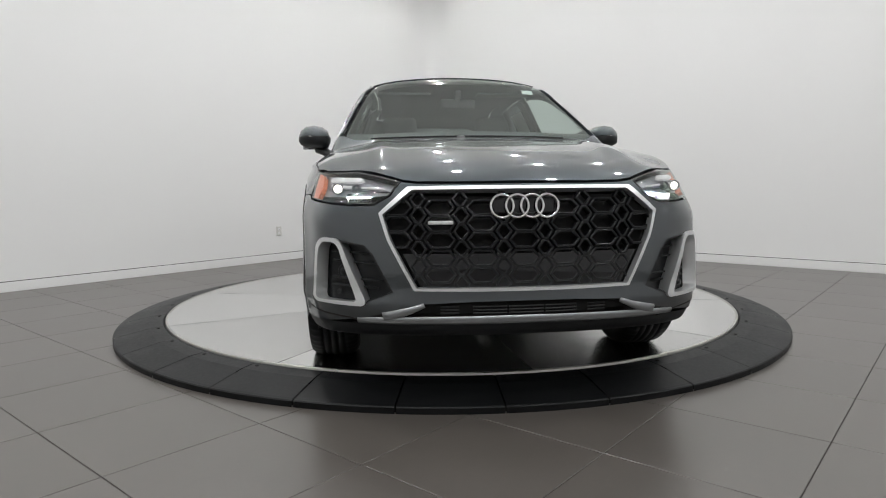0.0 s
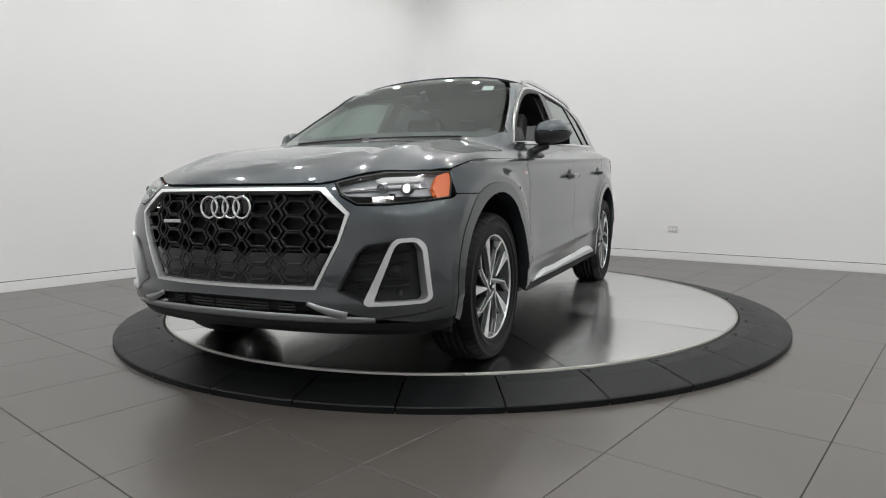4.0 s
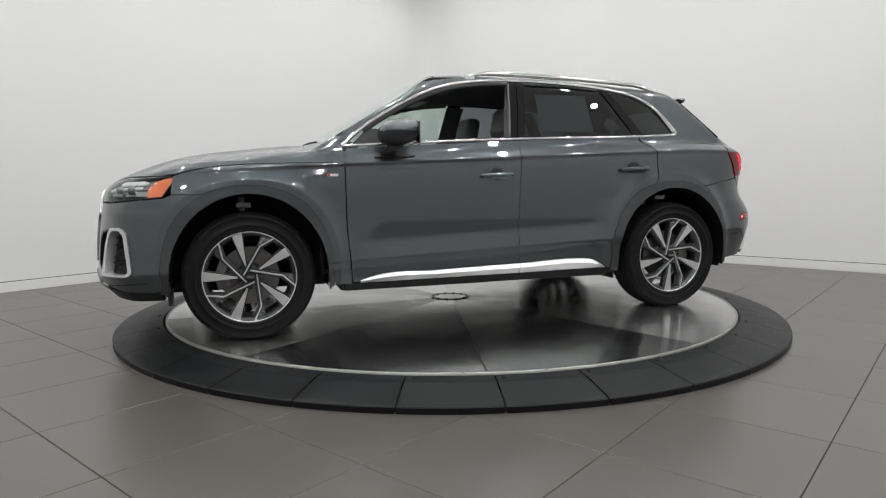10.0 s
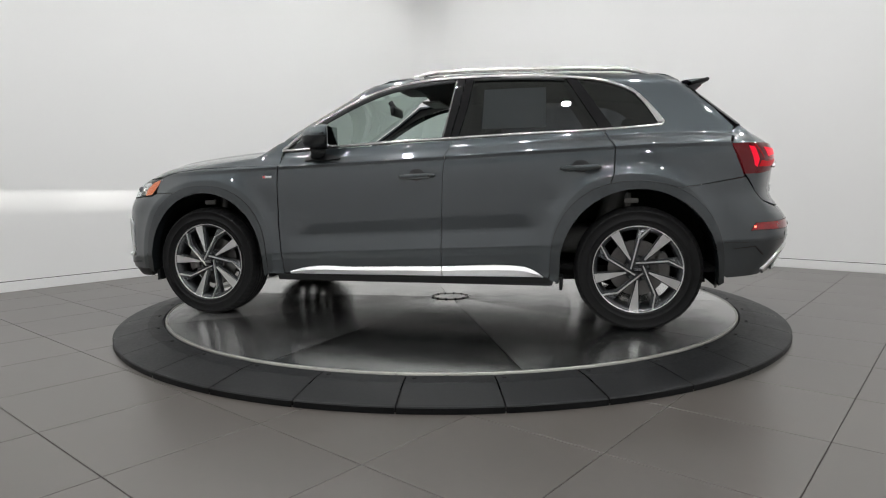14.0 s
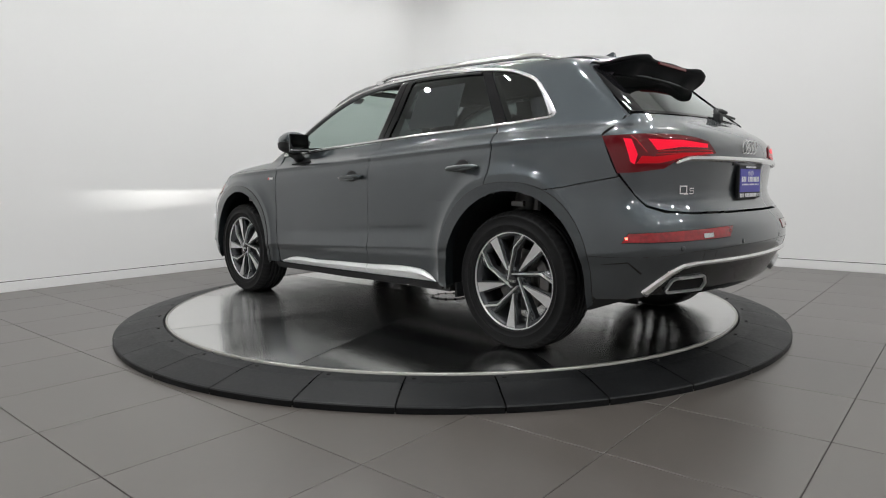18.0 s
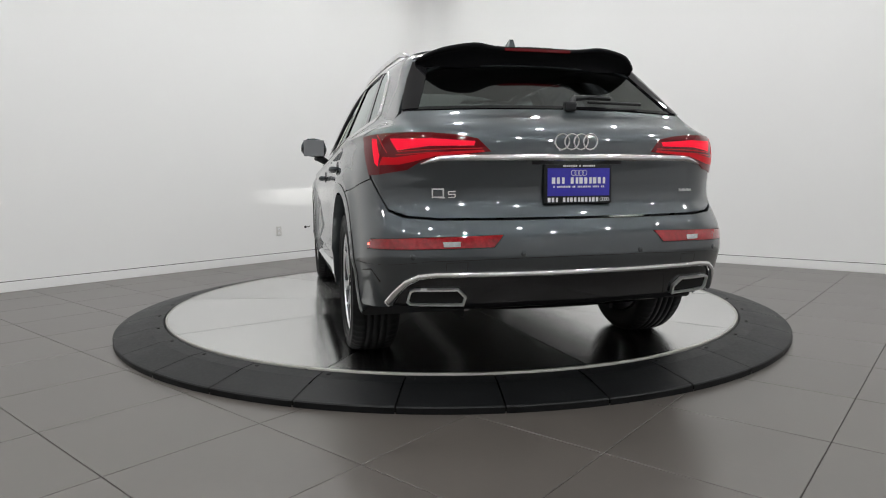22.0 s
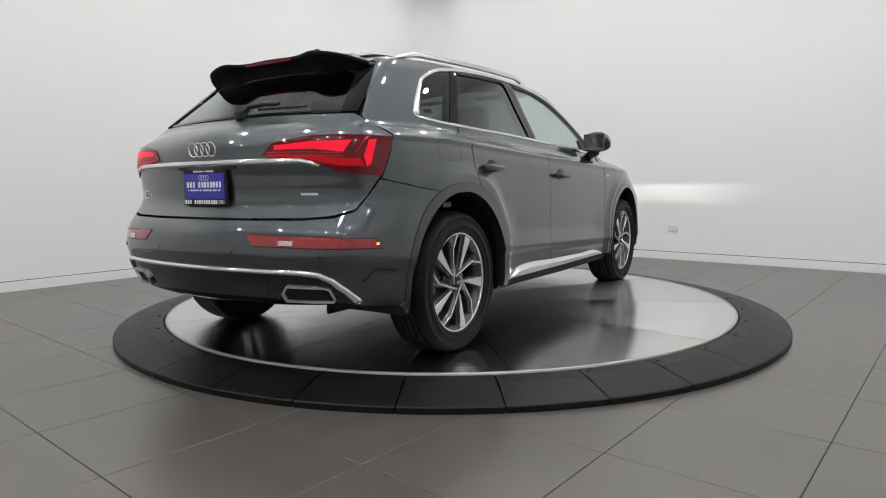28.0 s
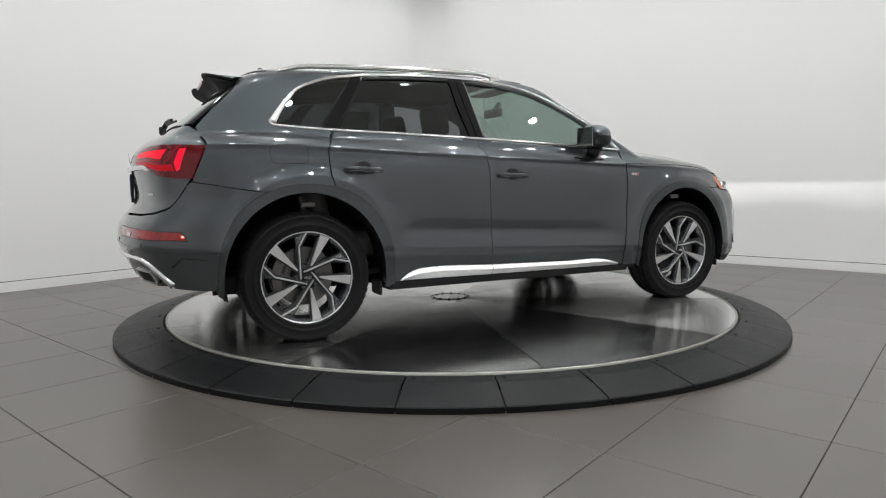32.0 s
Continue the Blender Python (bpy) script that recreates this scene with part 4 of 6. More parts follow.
def wheel(x, side, blade):
    """A wheel: tyre, barrel, five broad machined blades and five thin bent ones, disc and caliper. blade: angle of one blade."""
    w = empty("wheel", "", "")
    w.parent = suv
    w.matrix_basis = pose(x, side * 0.80, HUB, 0, 0, 0 if side > 0 else 180)
    link("tyre", TYRE_MESH, TYRE, w, "black tyre with grooved tread")
    part("barrel", fixn(lathe(bmesh.new(), [(0.243, -0.10), (0.232, -0.085), (0.225, 0.02), (0.236, 0.085), (0.250, 0.094)], 64, "y")), ALLOY_DARK, w, "", True)
    part("rim_lip", fixn(lathe(bmesh.new(), [(0.2515, 0.082), (0.2515, 0.100), (0.2535, 0.1025), (0.2595, 0.1025), (0.2625, 0.099), (0.2625, 0.088)], 72, "y")), ALLOY, w, "bright machined rim lip", True)
    for k in range(5):
        a = blade + 72 * k
        # broad blade: dark flank below, machined face above
        bm = bmesh.new()
        flat_prism(bm, [pol(0.040, a - 22), pol(0.040, a + 34), pol(0.110, a + 9), pol(0.250, a + 8.5), pol(0.250, a - 8.5), pol(0.110, a - 4)], 0.040, 0.074, 0.004)
        part("spoke", fixn(bm), ALLOY_DARK, w)
        bm = bmesh.new()
        flat_prism(bm, [pol(0.068, a + 8.0), pol(0.251, a + 6.4), pol(0.251, a - 6.4), pol(0.068, a + 1.5)], 0.06, 0.0945, 0.0015)
        part("blade_face", fixn(bm), ALLOY, w, "bright machined blade face")
        # bent spoke: a dark body with a raised outer facet and a thin bright edge
        bm = bmesh.new()
        flat_prism(bm, [pol(0.036, a + 60), pol(0.165, a + 34), pol(0.250, a + 21), pol(0.250, a + 40), pol(0.184, a + 43), pol(0.040, a + 112)], 0.040, 0.080, 0.003)
        part("spoke", fixn(bm), ALLOY_DARK, w)
        bm = bmesh.new()
        f = [pol(0.186, a + 41), pol(0.249, a + 27), pol(0.249, a + 40)]
        for (x0, z0), (x1, z1), h0, h1 in ((f[0], f[1], 0.094, 0.094), (f[1], f[2], 0.094, 0.070), (f[2], f[0], 0.070, 0.094)):
            q = [bm.verts.new(c) for c in ((x0, h0, z0), (x1, h1, z1), (x1, 0.05, z1), (x0, 0.05, z0))]
            bm.faces.new(q)
        bm.faces.new([bm.verts.new((p[0], h, p[1])) for p, h in zip(f, (0.094, 0.094, 0.070))])
        bmesh.ops.remove_doubles(bm, verts=bm.verts, dist=1e-5)
        part("spoke_facet", fixn(bm), ALLOY_FACET, w, "grey slanting facet of a bent spoke")
        k0, k1, k2 = (np.array(pol(0.037, a + 128)), np.array(pol(0.180, a + 38.5)), np.array(pol(0.253, a + 24.5)))
        d0, d1 = (k1 - k0) / np.linalg.norm(k1 - k0), (k2 - k1) / np.linalg.norm(k2 - k1)
        n0, n1 = np.array([-d0[1], d0[0]]) * 0.0040, np.array([-d1[1], d1[0]]) * 0.0046
        nm = (n0 + n1) / 2 * 1.05
        bm = bmesh.new()
        flat_prism(bm, [k0 + n0, k1 + nm, k2 + n1, k2 - n1, k1 - nm, k0 - n0], 0.07, 0.0952 + 0.0002 * k, 0.0012)
        part("bent_face", fixn(bm), ALLOY, w, "thin bright bent spoke edge")
        b = pol(0.060, a + 38)
        bm = fixn(lathe(bmesh.new(), [(0.0, 0.088), (0.010, 0.088), (0.0125, 0.084), (0.0125, 0.06)], 6, "y"))
        bolt = part("wheel_bolt", bm, ALLOY_FACET, w)
        bolt.location = (b[0], 0, b[1])
    part("hub_face", fixn(lathe(bmesh.new(), [(0.0, 0.080), (0.040, 0.080), (0.050, 0.070), (0.076, 0.054), (0.078, 0.04)], 40, "y")), ALLOY_DARK, w, "", True)
    cap = part("centre_cap", fixn(lathe(bmesh.new(), [(0.0, 0.1005), (0.024, 0.100), (0.030, 0.096), (0.031, 0.08)], 32, "y")), GLOSS, w, "black centre cap with a silver ring badge", True)
    for i in range(4):
        ring = fixn(lathe(bmesh.new(), [(0.0052, 0.1005), (0.0062, 0.1022), (0.0072, 0.1005)], 20, "y"))
        q = part("badge_ring", ring, ALLOY, cap)
        q.location = ((i - 1.5) * 0.0098, 0, 0)
    part("brake_disc", fixn(lathe(bmesh.new(), [(0.07, 0.012), (0.165, 0.012), (0.168, 0.008), (0.168, -0.016), (0.165, -0.02), (0.07, -0.02)], 56, "y")), DISC, w, "bare steel brake disc", False)
    part("disc_hat", fixn(lathe(bmesh.new(), [(0.0, 0.030), (0.068, 0.030), (0.078, 0.024), (0.078, -0.02)], 36, "y")), DISC, w, "", True)
    cal = bmesh.new()
    lathe(cal, [(0.118, -0.045), (0.118, 0.032), (0.135, 0.040), (0.185, 0.036), (0.190, 0.028), (0.190, -0.045)], 10, "y", closed=True, arc=(radians(-28), radians(28)))
    c = part("brake_caliper", fixn(cal), DISC, w, "grey cast brake caliper")
    ca = 5 if x * side > 0 else 175
    c.rotation_euler = (0, -radians(ca), 0)
    return w


TYRE_MESH = tyre_mesh()
wheel(FRONT_AXLE, 1, 105)
wheel(REAR_AXLE, 1, 50)
wheel(FRONT_AXLE, -1, 52)
wheel(REAR_AXLE, -1, 65)


# wheel arch mouldings and black housings
for seam, opening in ((FA, F_OPEN), (RA, R_OPEN)):
    pair("arch_moulding", cast_side, seam + opening[::-1], FLARE, BOTH, "satin grey wheel arch moulding", out=0.003, depth=0.06, step=0.03, edge=0.02, gap=0.0012)
    strips("arch_seam", cast_side, seam[2:-2], 0.004, 0.0012, DARK, BOTH, out=0.001)
for cx in (FC, RC):
    for s in (1, -1):
        bm = bmesh.new()
        lathe(bm, [(0.472, 0.40), (0.472, 0.86), (0.455, 0.885)], 24, "y", arc=(radians(-14), radians(194)))
        hs = part("wheel_housing", bm, BLACK, suv, "", True)
        hs.location = (cx, 0, CZ)
        if s < 0:
            hs.rotation_euler = (0, 0, math.pi)
        part("housing_wall", boxed((cx - 0.47, s * 0.40 - 0.01, 0.22), (cx + 0.47, s * 0.40 + 0.01, 0.84)), DARK, suv)
        # spring and damper seen over the tyre
        part("spring_strut", tube([(cx + 0.03, s * 0.62, 0.62), (cx + 0.03, s * 0.60, 0.80)], 0.035, 12), DISC, suv, "grey suspension strut over the tyre")
        part("brake_hose_bracket", boxed((cx - 0.02, s * 0.80 - 0.01, 0.745), (cx + 0.06, s * 0.80 + 0.012, 0.775), 0.004), DISC, suv)
        # liner lip before the wheel
        part("arch_flap", boxed((cx + 0.418, s * 0.79 - 0.07, 0.215), (cx + 0.436, s * 0.79 + 0.07, 0.30), 0.004), BLACK, suv)

# underbody, sills and lower trims
part("underbody", boxed((-1.72, -0.52, 0.235), (2.05, 0.52, 0.33), 0.03), DARK, suv, "black underbody")
for s in (1, -1):
    part("sill_box", boxed((-0.92, min(s * 0.50, s * 0.86), 0.238), (0.90, max(s * 0.50, s * 0.86), 0.36), 0.02), BLACK, suv)
part("exhaust_pipe", tube([(-1.75, 0.35, 0.26), (-1.6, 0.35, 0.25), (-1.0, 0.2, 0.23), (0.6, 0.15, 0.22)], 0.035, 10), DISC, suv)
skirt = [(0.885, 0.292), (0.80, 0.288), (0.0, 0.293), (-0.88, 0.303), (-0.925, 0.300), (-0.92, 0.262), (0.0, 0.245), (0.88, 0.245)]
pair("side_skirt", cast_side, skirt, DARK, BOTH, "black lower sill trim", out=0.0, depth=0.03, step=0.03)


def sill_blade(x0, x1, hi, lo, mirror, parent):
    """A silver blade along the sill: an upper face leaning out and a narrow lower one leaning in."""
    xs = np.linspace(x0, x1, 24)
    cols = []
    for u, out in ((1.0, 0.001), (0.95, 0.010), (0.62, 0.025), (0.56, 0.025), (0.05, 0.002), (0.0, -0.004)):
        q = [(x, lo(x) + (hi(x) - lo(x)) * u) for x in xs]
        p = land(cast_side, q)
        cols.append(p + np.array([0, 1, 0]) * np.minimum(out, 0.6 * (hi(xs) - lo(xs)))[:, None])
    V = np.stack(cols, 1).reshape(-1, 3) * ((1, -1, 1) if mirror else (1, 1, 1))
    n = len(cols)
    faces = [(i * n + j, i * n + j + 1, (i + 1) * n + j + 1, (i + 1) * n + j) for i in range(23) for j in range(n - 1)]
    faces += [tuple(range(n)), tuple(range(23 * n, 24 * n))[::-1]]
    me = bpy.data.meshes.new("sill_blade")
    me.from_pydata(V.tolist(), [], faces)
    bm = bmesh.new()
    bm.from_mesh(me)
    fixn(bm)
    bm.to_mesh(me)
    bm.free()
    link("sill_blade", me, SATIN, parent, "bright silver sill blade")


BLADE_HI = curve((-0.866, -0.85, -0.748, -0.70, -0.239, 0.3, 0.715, 0.79), (0.306, 0.318, 0.366, 0.370, 0.359, 0.345, 0.328, 0.306))
BLADE_LO = curve((-0.866, -0.238, 0.3, 0.79), (0.301, 0.295, 0.292, 0.290))
for k, m_ in enumerate((False, True)):
    sill_blade(0.79, -0.236, BLADE_HI, BLADE_LO, m_, fd[k])
    sill_blade(-0.242, -0.866, BLADE_HI, BLADE_LO, m_, rd[k])

# bright moulding round the side windows
top_line = [(x, float(DLO_TOP(x))) for x in np.linspace(0.862, -1.50, 60)]
foot = [(x, float(BELT(x))) for x in np.linspace(-1.50, 0.862, 30)]
loop = top_line + [(-1.535, 1.245), (-1.553, 1.218), (-1.54, 1.206)] + foot
strips("window_moulding", cast_side, loop, 0.021, 0.007, CHROME, BOTH, "bright aluminium moulding round the side windows", closed=True)
strips("corner_moulding", cast_side, [(-1.40, 1.405), (-1.46, 1.342), (-1.51, 1.275), (-1.548, 1.218)], lambda u: 0.020 + 0.022 * u, 0.008, CHROME, BOTH, "", out=0.002, step=0.02)
# black rubber inside the front window, with the grey channel of the open pane
f_in = [(x, float(DLO_TOP(x)) - 0.024) for x in np.linspace(0.73, -0.27, 24)]
strips("window_seal", cast_side, f_in, 0.030, 0.004, BLACK, fd, "", out=-0.004)
strips("window_seal", cast_side, [(-0.288, 1.53), (-0.262, 1.35), (-0.226, 1.165)], 0.020, 0.004, GREYSEAT, fd, "", out=-0.008)
r_in = [(x, float(DLO_TOP(x)) - 0.020) for x in np.linspace(-0.40, -0.97, 14)]
strips("window_seal", cast_side, r_in, 0.018, 0.003, BLACK, rd, "", out=-0.004)
sail = [(0.80, 1.118), (0.70, 1.212), (0.60, 1.205), (0.605, 1.122)]
pair("sail_panel", cast_side, sail, BLACK, fd, "", out=-0.004, depth=0.02, step=0.03)


# door handles
def handle(x, z, parents):
    for s, pr in zip((1, -1), parents):
        p = S(x, z)
        # no hollow is cut: a black patch stands for the recess's shade
        cup = skin_mesh("handle_cup", cast_side, [(x + 0.050 * math.cos(a), z + 0.009 + 0.037 * math.sin(a)) for a in np.linspace(0, 2 * math.pi, 24)[:-1]], out=0.003, depth=0.006, step=0.02, edge=0.01, gap=0, mirror=s < 0)
        link("handle_cup", cup, BLACK, pr, "dark patch as the shade of the finger recess")
        pts = []
        for u in np.linspace(-0.113, 0.113, 13):
            q = S(x + u, z + 0.010 * (-u) / 0.113 * 0.4)
            lift = 0.034 * (1 - (abs(u) / 0.113) ** 6) + 0.004
            pts.append((q[0], s * (q[1] + lift), q[2]))
        bm = tube(pts, lambda u: 0.0155 * (1 - 0.45 * abs(2 * u - 1) ** 6), 12, flat=1.05)
        h = part("door_handle", fixn(bm), FLARE, pr, "grey pull handle", True)
        if s > 0 and pr in fd:
            part("key_cover", fixn(lathe(bmesh.new(), [(0, 0.0), (0.007, 0.0), (0.008, -0.004)], 14, "y")), BLACK, h).location = (x - 0.088, s * (p[1] + 0.052), z)


handle(-0.085, 0.918, fd)
handle(-1.080, 0.955, rd)

# fender badge: a small bar in red and white
for s in (1, -1):
    p = S(0.935, 0.925)
    b = part("fender_badge", boxed((0.905, s * p[1] - 0.004, 0.919), (0.968, s * p[1] + 0.004, 0.934), 0.002), SATIN, suv, "small silver badge with a red end")
    part("red_end", boxed((0.951, s * p[1] - 0.005, 0.9195), (0.966, s * p[1] + 0.005, 0.9335), 0.002), RED, b)
# fuel flap on the right
flap = rounded([(-1.595, 1.085), (-1.395, 1.092), (-1.385, 0.988), (-1.588, 0.984)], 0.035, 5)
seam = land(cast_side, dense(flap, 0.012))
link("fuel_flap_seam", strip_mesh("fuel_flap_seam", seam, 0.005, 0.0006, out=0.0, mirror=True, closed=True), DARK, suv, "rounded seam of the fuel flap")

# roof rails
for s in (1, -1):
    pts = []
    for u in np.linspace(0, 1, 26):
        x = 0.02 - 1.50 * u
        y = 0.592 - 0.02 * u + 0.012 * math.sin(math.pi * u)
        base = To(x, y)[2]
        lift = 0.030 * min(1, math.sin(math.pi * u) * 3.2) + 0.001
        pts.append((x, s * y, base + lift))
    part("roof_rail", fixn(tube(pts, lambda u: 0.014 - 0.006 * abs(2 * u - 1) ** 8, 10, flat=1.1)), CHROME, suv, "bright aluminium roof rail", True)
    part("rail_foot", boxed((-0.06, s * 0.592 - 0.010, To(0, 0.592)[2] - 0.01), (0.01, s * 0.592 + 0.010, To(0, 0.592)[2] + 0.020), 0.004), CHROME, suv)
# roof antenna
za = To(-1.40, 0.0)[2]
bm = bmesh.new()
fin = [(-1.34, 0.0), (-1.39, 0.016), (-1.43, 0.034), (-1.462, 0.048), (-1.478, 0.046), (-1.484, 0.0)]
a = [bm.verts.new((x, 0.020 * (1 - 0.75 * h / 0.062), za - 0.006 + h)) for x, h in fin]
b = [bm.verts.new((x, -0.020 * (1 - 0.75 * h / 0.062), za - 0.006 + h)) for x, h in fin]
bm.faces.new(a)
bm.faces.new(b[::-1])
for i in range(len(fin)):
    j = (i + 1) % len(fin)
    bm.faces.new((a[i], b[i], b[j], a[j]))
part("antenna_fin", fixn(bm), PAINT, suv, "small shark-fin roof antenna")


# spoiler over the rear window
# dull near-black: the underside's shadow is put into its colour
SPOILER_SHADE = grain(mat("shaded_spoiler_black", (0.006, 0.006, 0.007), 0.6, Specular_IOR_Level=0.1), 40, 0.1)
def spoiler():
    ys = np.linspace(-0.585, 0.585, 49)
    tipx = curve((0, 0.24, 0.30, 0.42, 0.48, 0.53, 0.585), (-1.838, -1.840, -1.856, -1.846, -1.824, -1.785, -1.72))
    tipz = curve((0, 0.24, 0.30, 0.42, 0.50, 0.585), (1.523, 1.524, 1.529, 1.517, 1.501, 1.470))
    lowz = curve((0, 0.20, 0.257, 0.31, 0.42, 0.50, 0.585), (1.446, 1.444, 1.440, 1.432, 1.430, 1.434, 1.440))
    top, low = bmesh.new(), bmesh.new()
    tv, lv = [], []
    for y in ys:
        ay = abs(y)
        tx, tz = float(tipx(ay)), float(tipz(ay))
        rx = -1.66 - 0.095 * (1 - (ay / 0.59) ** 2)
        rx = max(rx, tx + 0.05)
        rz = To(rx, y)[2] - 0.001
        col = []
        for u in np.linspace(0, 1, 7):
            x = rx + (tx - rx) * u
            z = rz + (tz - rz) * u + 0.010 * math.sin(math.pi * u)
            col.append(top.verts.new((x, y, z)))
        tv.append(col)
        gz = float(lowz(ay))
        gx = Re(y, gz)[0] + 0.004
        lc = [low.verts.new((tx, y, tz)), low.verts.new((tx - 0.006, y, tz - 0.007)), low.verts.new((tx - 0.002, y, tz - 0.020))]
        for u, v in ((0.25, 0.08), (0.5, 0.24), (0.75, 0.52), (0.92, 0.80), (1.0, 1.0)):
            lc.append(low.verts.new((tx - 0.002 + (gx - tx + 0.002) * u, y, (tz - 0.020) + (gz - tz + 0.020) * v)))
        lv.append(lc)
    for bm, cols in ((top, tv), (low, lv)):
        for c, d in zip(cols, cols[1:]):
            for j in range(len(c) - 1):
                bm.faces.new((c[j], c[j + 1], d[j + 1], d[j]))
    fixn(low)
    bmesh.ops.recalc_face_normals(top, faces=top.faces)
    if sum(f.normal.z for f in top.faces) < 0:
        bmesh.ops.reverse_faces(top, faces=top.faces)
    sp = part("roof_spoiler", top, PAINT, suv, "grey roof-edge spoiler, shaded black below", True)
    part("spoiler_underside", low, SPOILER_SHADE, sp, "dull black spoiler underside, its shadow in the colour", True)
    part("high_brake_lamp", boxed((-1.8455, -0.17, 1.500), (-1.836, 0.17, 1.514), 0.003), REDLENS, sp, "dark red high brake lamp")
    for s in (1, -1):
        fin = [tuple(Re(y, z)[[1, 2]]) for y, z in ((0.590, 1.46), (0.64, 1.36), (0.672, 1.28), (0.70, 1.195), (0.634, 1.197), (0.58, 1.307), (0.533, 1.412))]
        link("window_fin", skin_mesh("window_fin", cast_rear, fin, out=0.005, depth=0.012, step=0.03, mirror=s < 0), GLOSS, sp, "gloss black side fin beside the rear window")


spoiler()

# rear wiper
arm = [(-0.07, 1.215, 0.018), (-0.09, 1.232, 0.030), (-0.18, 1.236, 0.032), (-0.28, 1.234, 0.030)]
pts = []
for y, z, o in arm:
    p = Re(y, z)
    n = norm_at(p[None])[0]
    pts.append(tuple(p + n * o))
wip = part("rear_wiper", fixn(tube(pts, lambda u: 0.016 - 0.006 * u, 8)), BLACK, gate, "black rear wiper parked over the window base")
pts = [tuple(Re(y, 1.222 + 0.004 * math.sin(y)) + norm_at(Re(y, 1.222)[None])[0] * 0.020) for y in (-0.16, -0.26, -0.36, -0.45)]
part("wiper_blade", fixn(tube(pts, 0.007, 8)), BLACK, wip)
p = Re(-0.06, 1.205)
part("wiper_foot", boxed((p[0] - 0.03, -0.085, 1.190), (p[0] + 0.01, -0.03, 1.235), 0.01), BLACK, wip)


# ---- mirrors ----
def mirror(s):
    e = empty("door_mirror", "", "")
    e.parent = fd[0] if s > 0 else fd[1]
    secs = []
    bm = bmesh.new()
    # housing: a teardrop swept outwards
    for y, fx, bx, lo, hi in ((0.862, 0.585, 0.50, 1.125, 1.170), (0.875, 0.64, 0.475, 1.090, 1.215), (0.905, 0.668, 0.455, 1.080, 1.240), (0.96, 0.660, 0.452, 1.084, 1.252), (1.01, 0.635, 0.450, 1.092, 1.248), (1.045, 0.60, 0.452, 1.108, 1.225), (1.062, 0.55, 0.465, 1.135, 1.195)):
        ring = []
        cz, hz = (lo + hi) / 2, (hi - lo) / 2
        for k in range(20):
            a = 2 * math.pi * k / 20
            cx = bx + (fx - bx) * 0.35
            ca, sa = math.cos(a), math.sin(a)
            rx = (fx - cx) if ca > 0 else (cx - bx)
            ring.append(bm.verts.new((cx + rx * math.copysign(abs(ca) ** (0.85 if ca > 0 else 0.35), ca), s * y, cz + hz * math.copysign(abs(sa) ** 0.75, sa) + (0.045 * (1 - ca) / 2 if sa < 0 else 0.0))))
        secs.append(ring)
    for c, d in zip(secs, secs[1:]):
        for k in range(20):
            bm.faces.new((c[k], c[(k + 1) % 20], d[(k + 1) % 20], d[k]))
    bm.faces.new(secs[0])
    bm.faces.new(secs[-1][::-1])
    fixn(bm)
    # split at the waist into a painted cap and a black base
    cut = 1.178
    lowbm = bm.copy()
    bmesh.ops.bisect_plane(bm, geom=bm.verts[:] + bm.edges[:] + bm.faces[:], plane_co=(0, 0, cut), plane_no=(0, 0, 1), clear_inner=True)
    bmesh.ops.bisect_plane(lowbm, geom=lowbm.verts[:] + lowbm.edges[:] + lowbm.faces[:], plane_co=(0, 0, cut - 0.003), plane_no=(0, 0, 1), clear_outer=True)
    part("mirror_cap", bm, PAINT, e, "grey metallic mirror cap", True)
    part("mirror_base", lowbm, BLACK, e, "black lower mirror shell", True)
    part("turn_lamp", boxed((0.60, min(s * 0.93, s * 0.99), 1.1745), (0.652, max(s * 0.93, s * 0.99), 1.1785), 0.002), CLEARREF, e)
    part("mirror_glass", boxed((0.446, min(s * 0.885, s * 1.045), 1.105), (0.452, max(s * 0.885, s * 1.045), 1.232), 0.002), MIRROR, e, "mirror glass darkened as if mirroring something dark")
    st = [(0.62, s * 0.83, 1.045), (0.60, s * 0.86, 1.062), (0.575, s * 0.90, 1.085), (0.56, s * 0.935, 1.10)]
    part("mirror_stalk", fixn(tube(st, lambda u: 0.040 + 0.012 * u, 12, flat=0.55)), BLACK, e, "black mirror stalk", True)
    p = S(0.58, 1.05)
    link("stalk_foot", skin_mesh("stalk_foot", cast_side, rounded([(0.69, 1.022), (0.66, 1.066), (0.52, 1.070), (0.42, 1.035), (0.50, 1.026)], 0.02, 3), out=0.008, depth=0.01, step=0.03, mirror=s < 0), BLACK, e)


# the glass's dark reflection is put into its colour
MIRROR = mat("darkened_mirror", (0.30, 0.31, 0.32), 0.03, 1.0)
mirror(1)
mirror(-1)


# ---- nose details ----
skin("grille_back", cast_nose, both_sides(grille_out), DARK, suv, "", out=-0.055, depth=0.0, step=0.05)
flat_low = [ny(0.0, 0.592), ny(0.28, 0.592), ny(0.492, 0.592), ny(0.420, 0.450), ny(0.2, 0.448), ny(0.0, 0.448)]
skin("grille_plate", cast_nose, both_sides(flat_low), GLOSS, suv, "closed gloss black lower part of the grille", out=-0.020, depth=0.01, step=0.04)


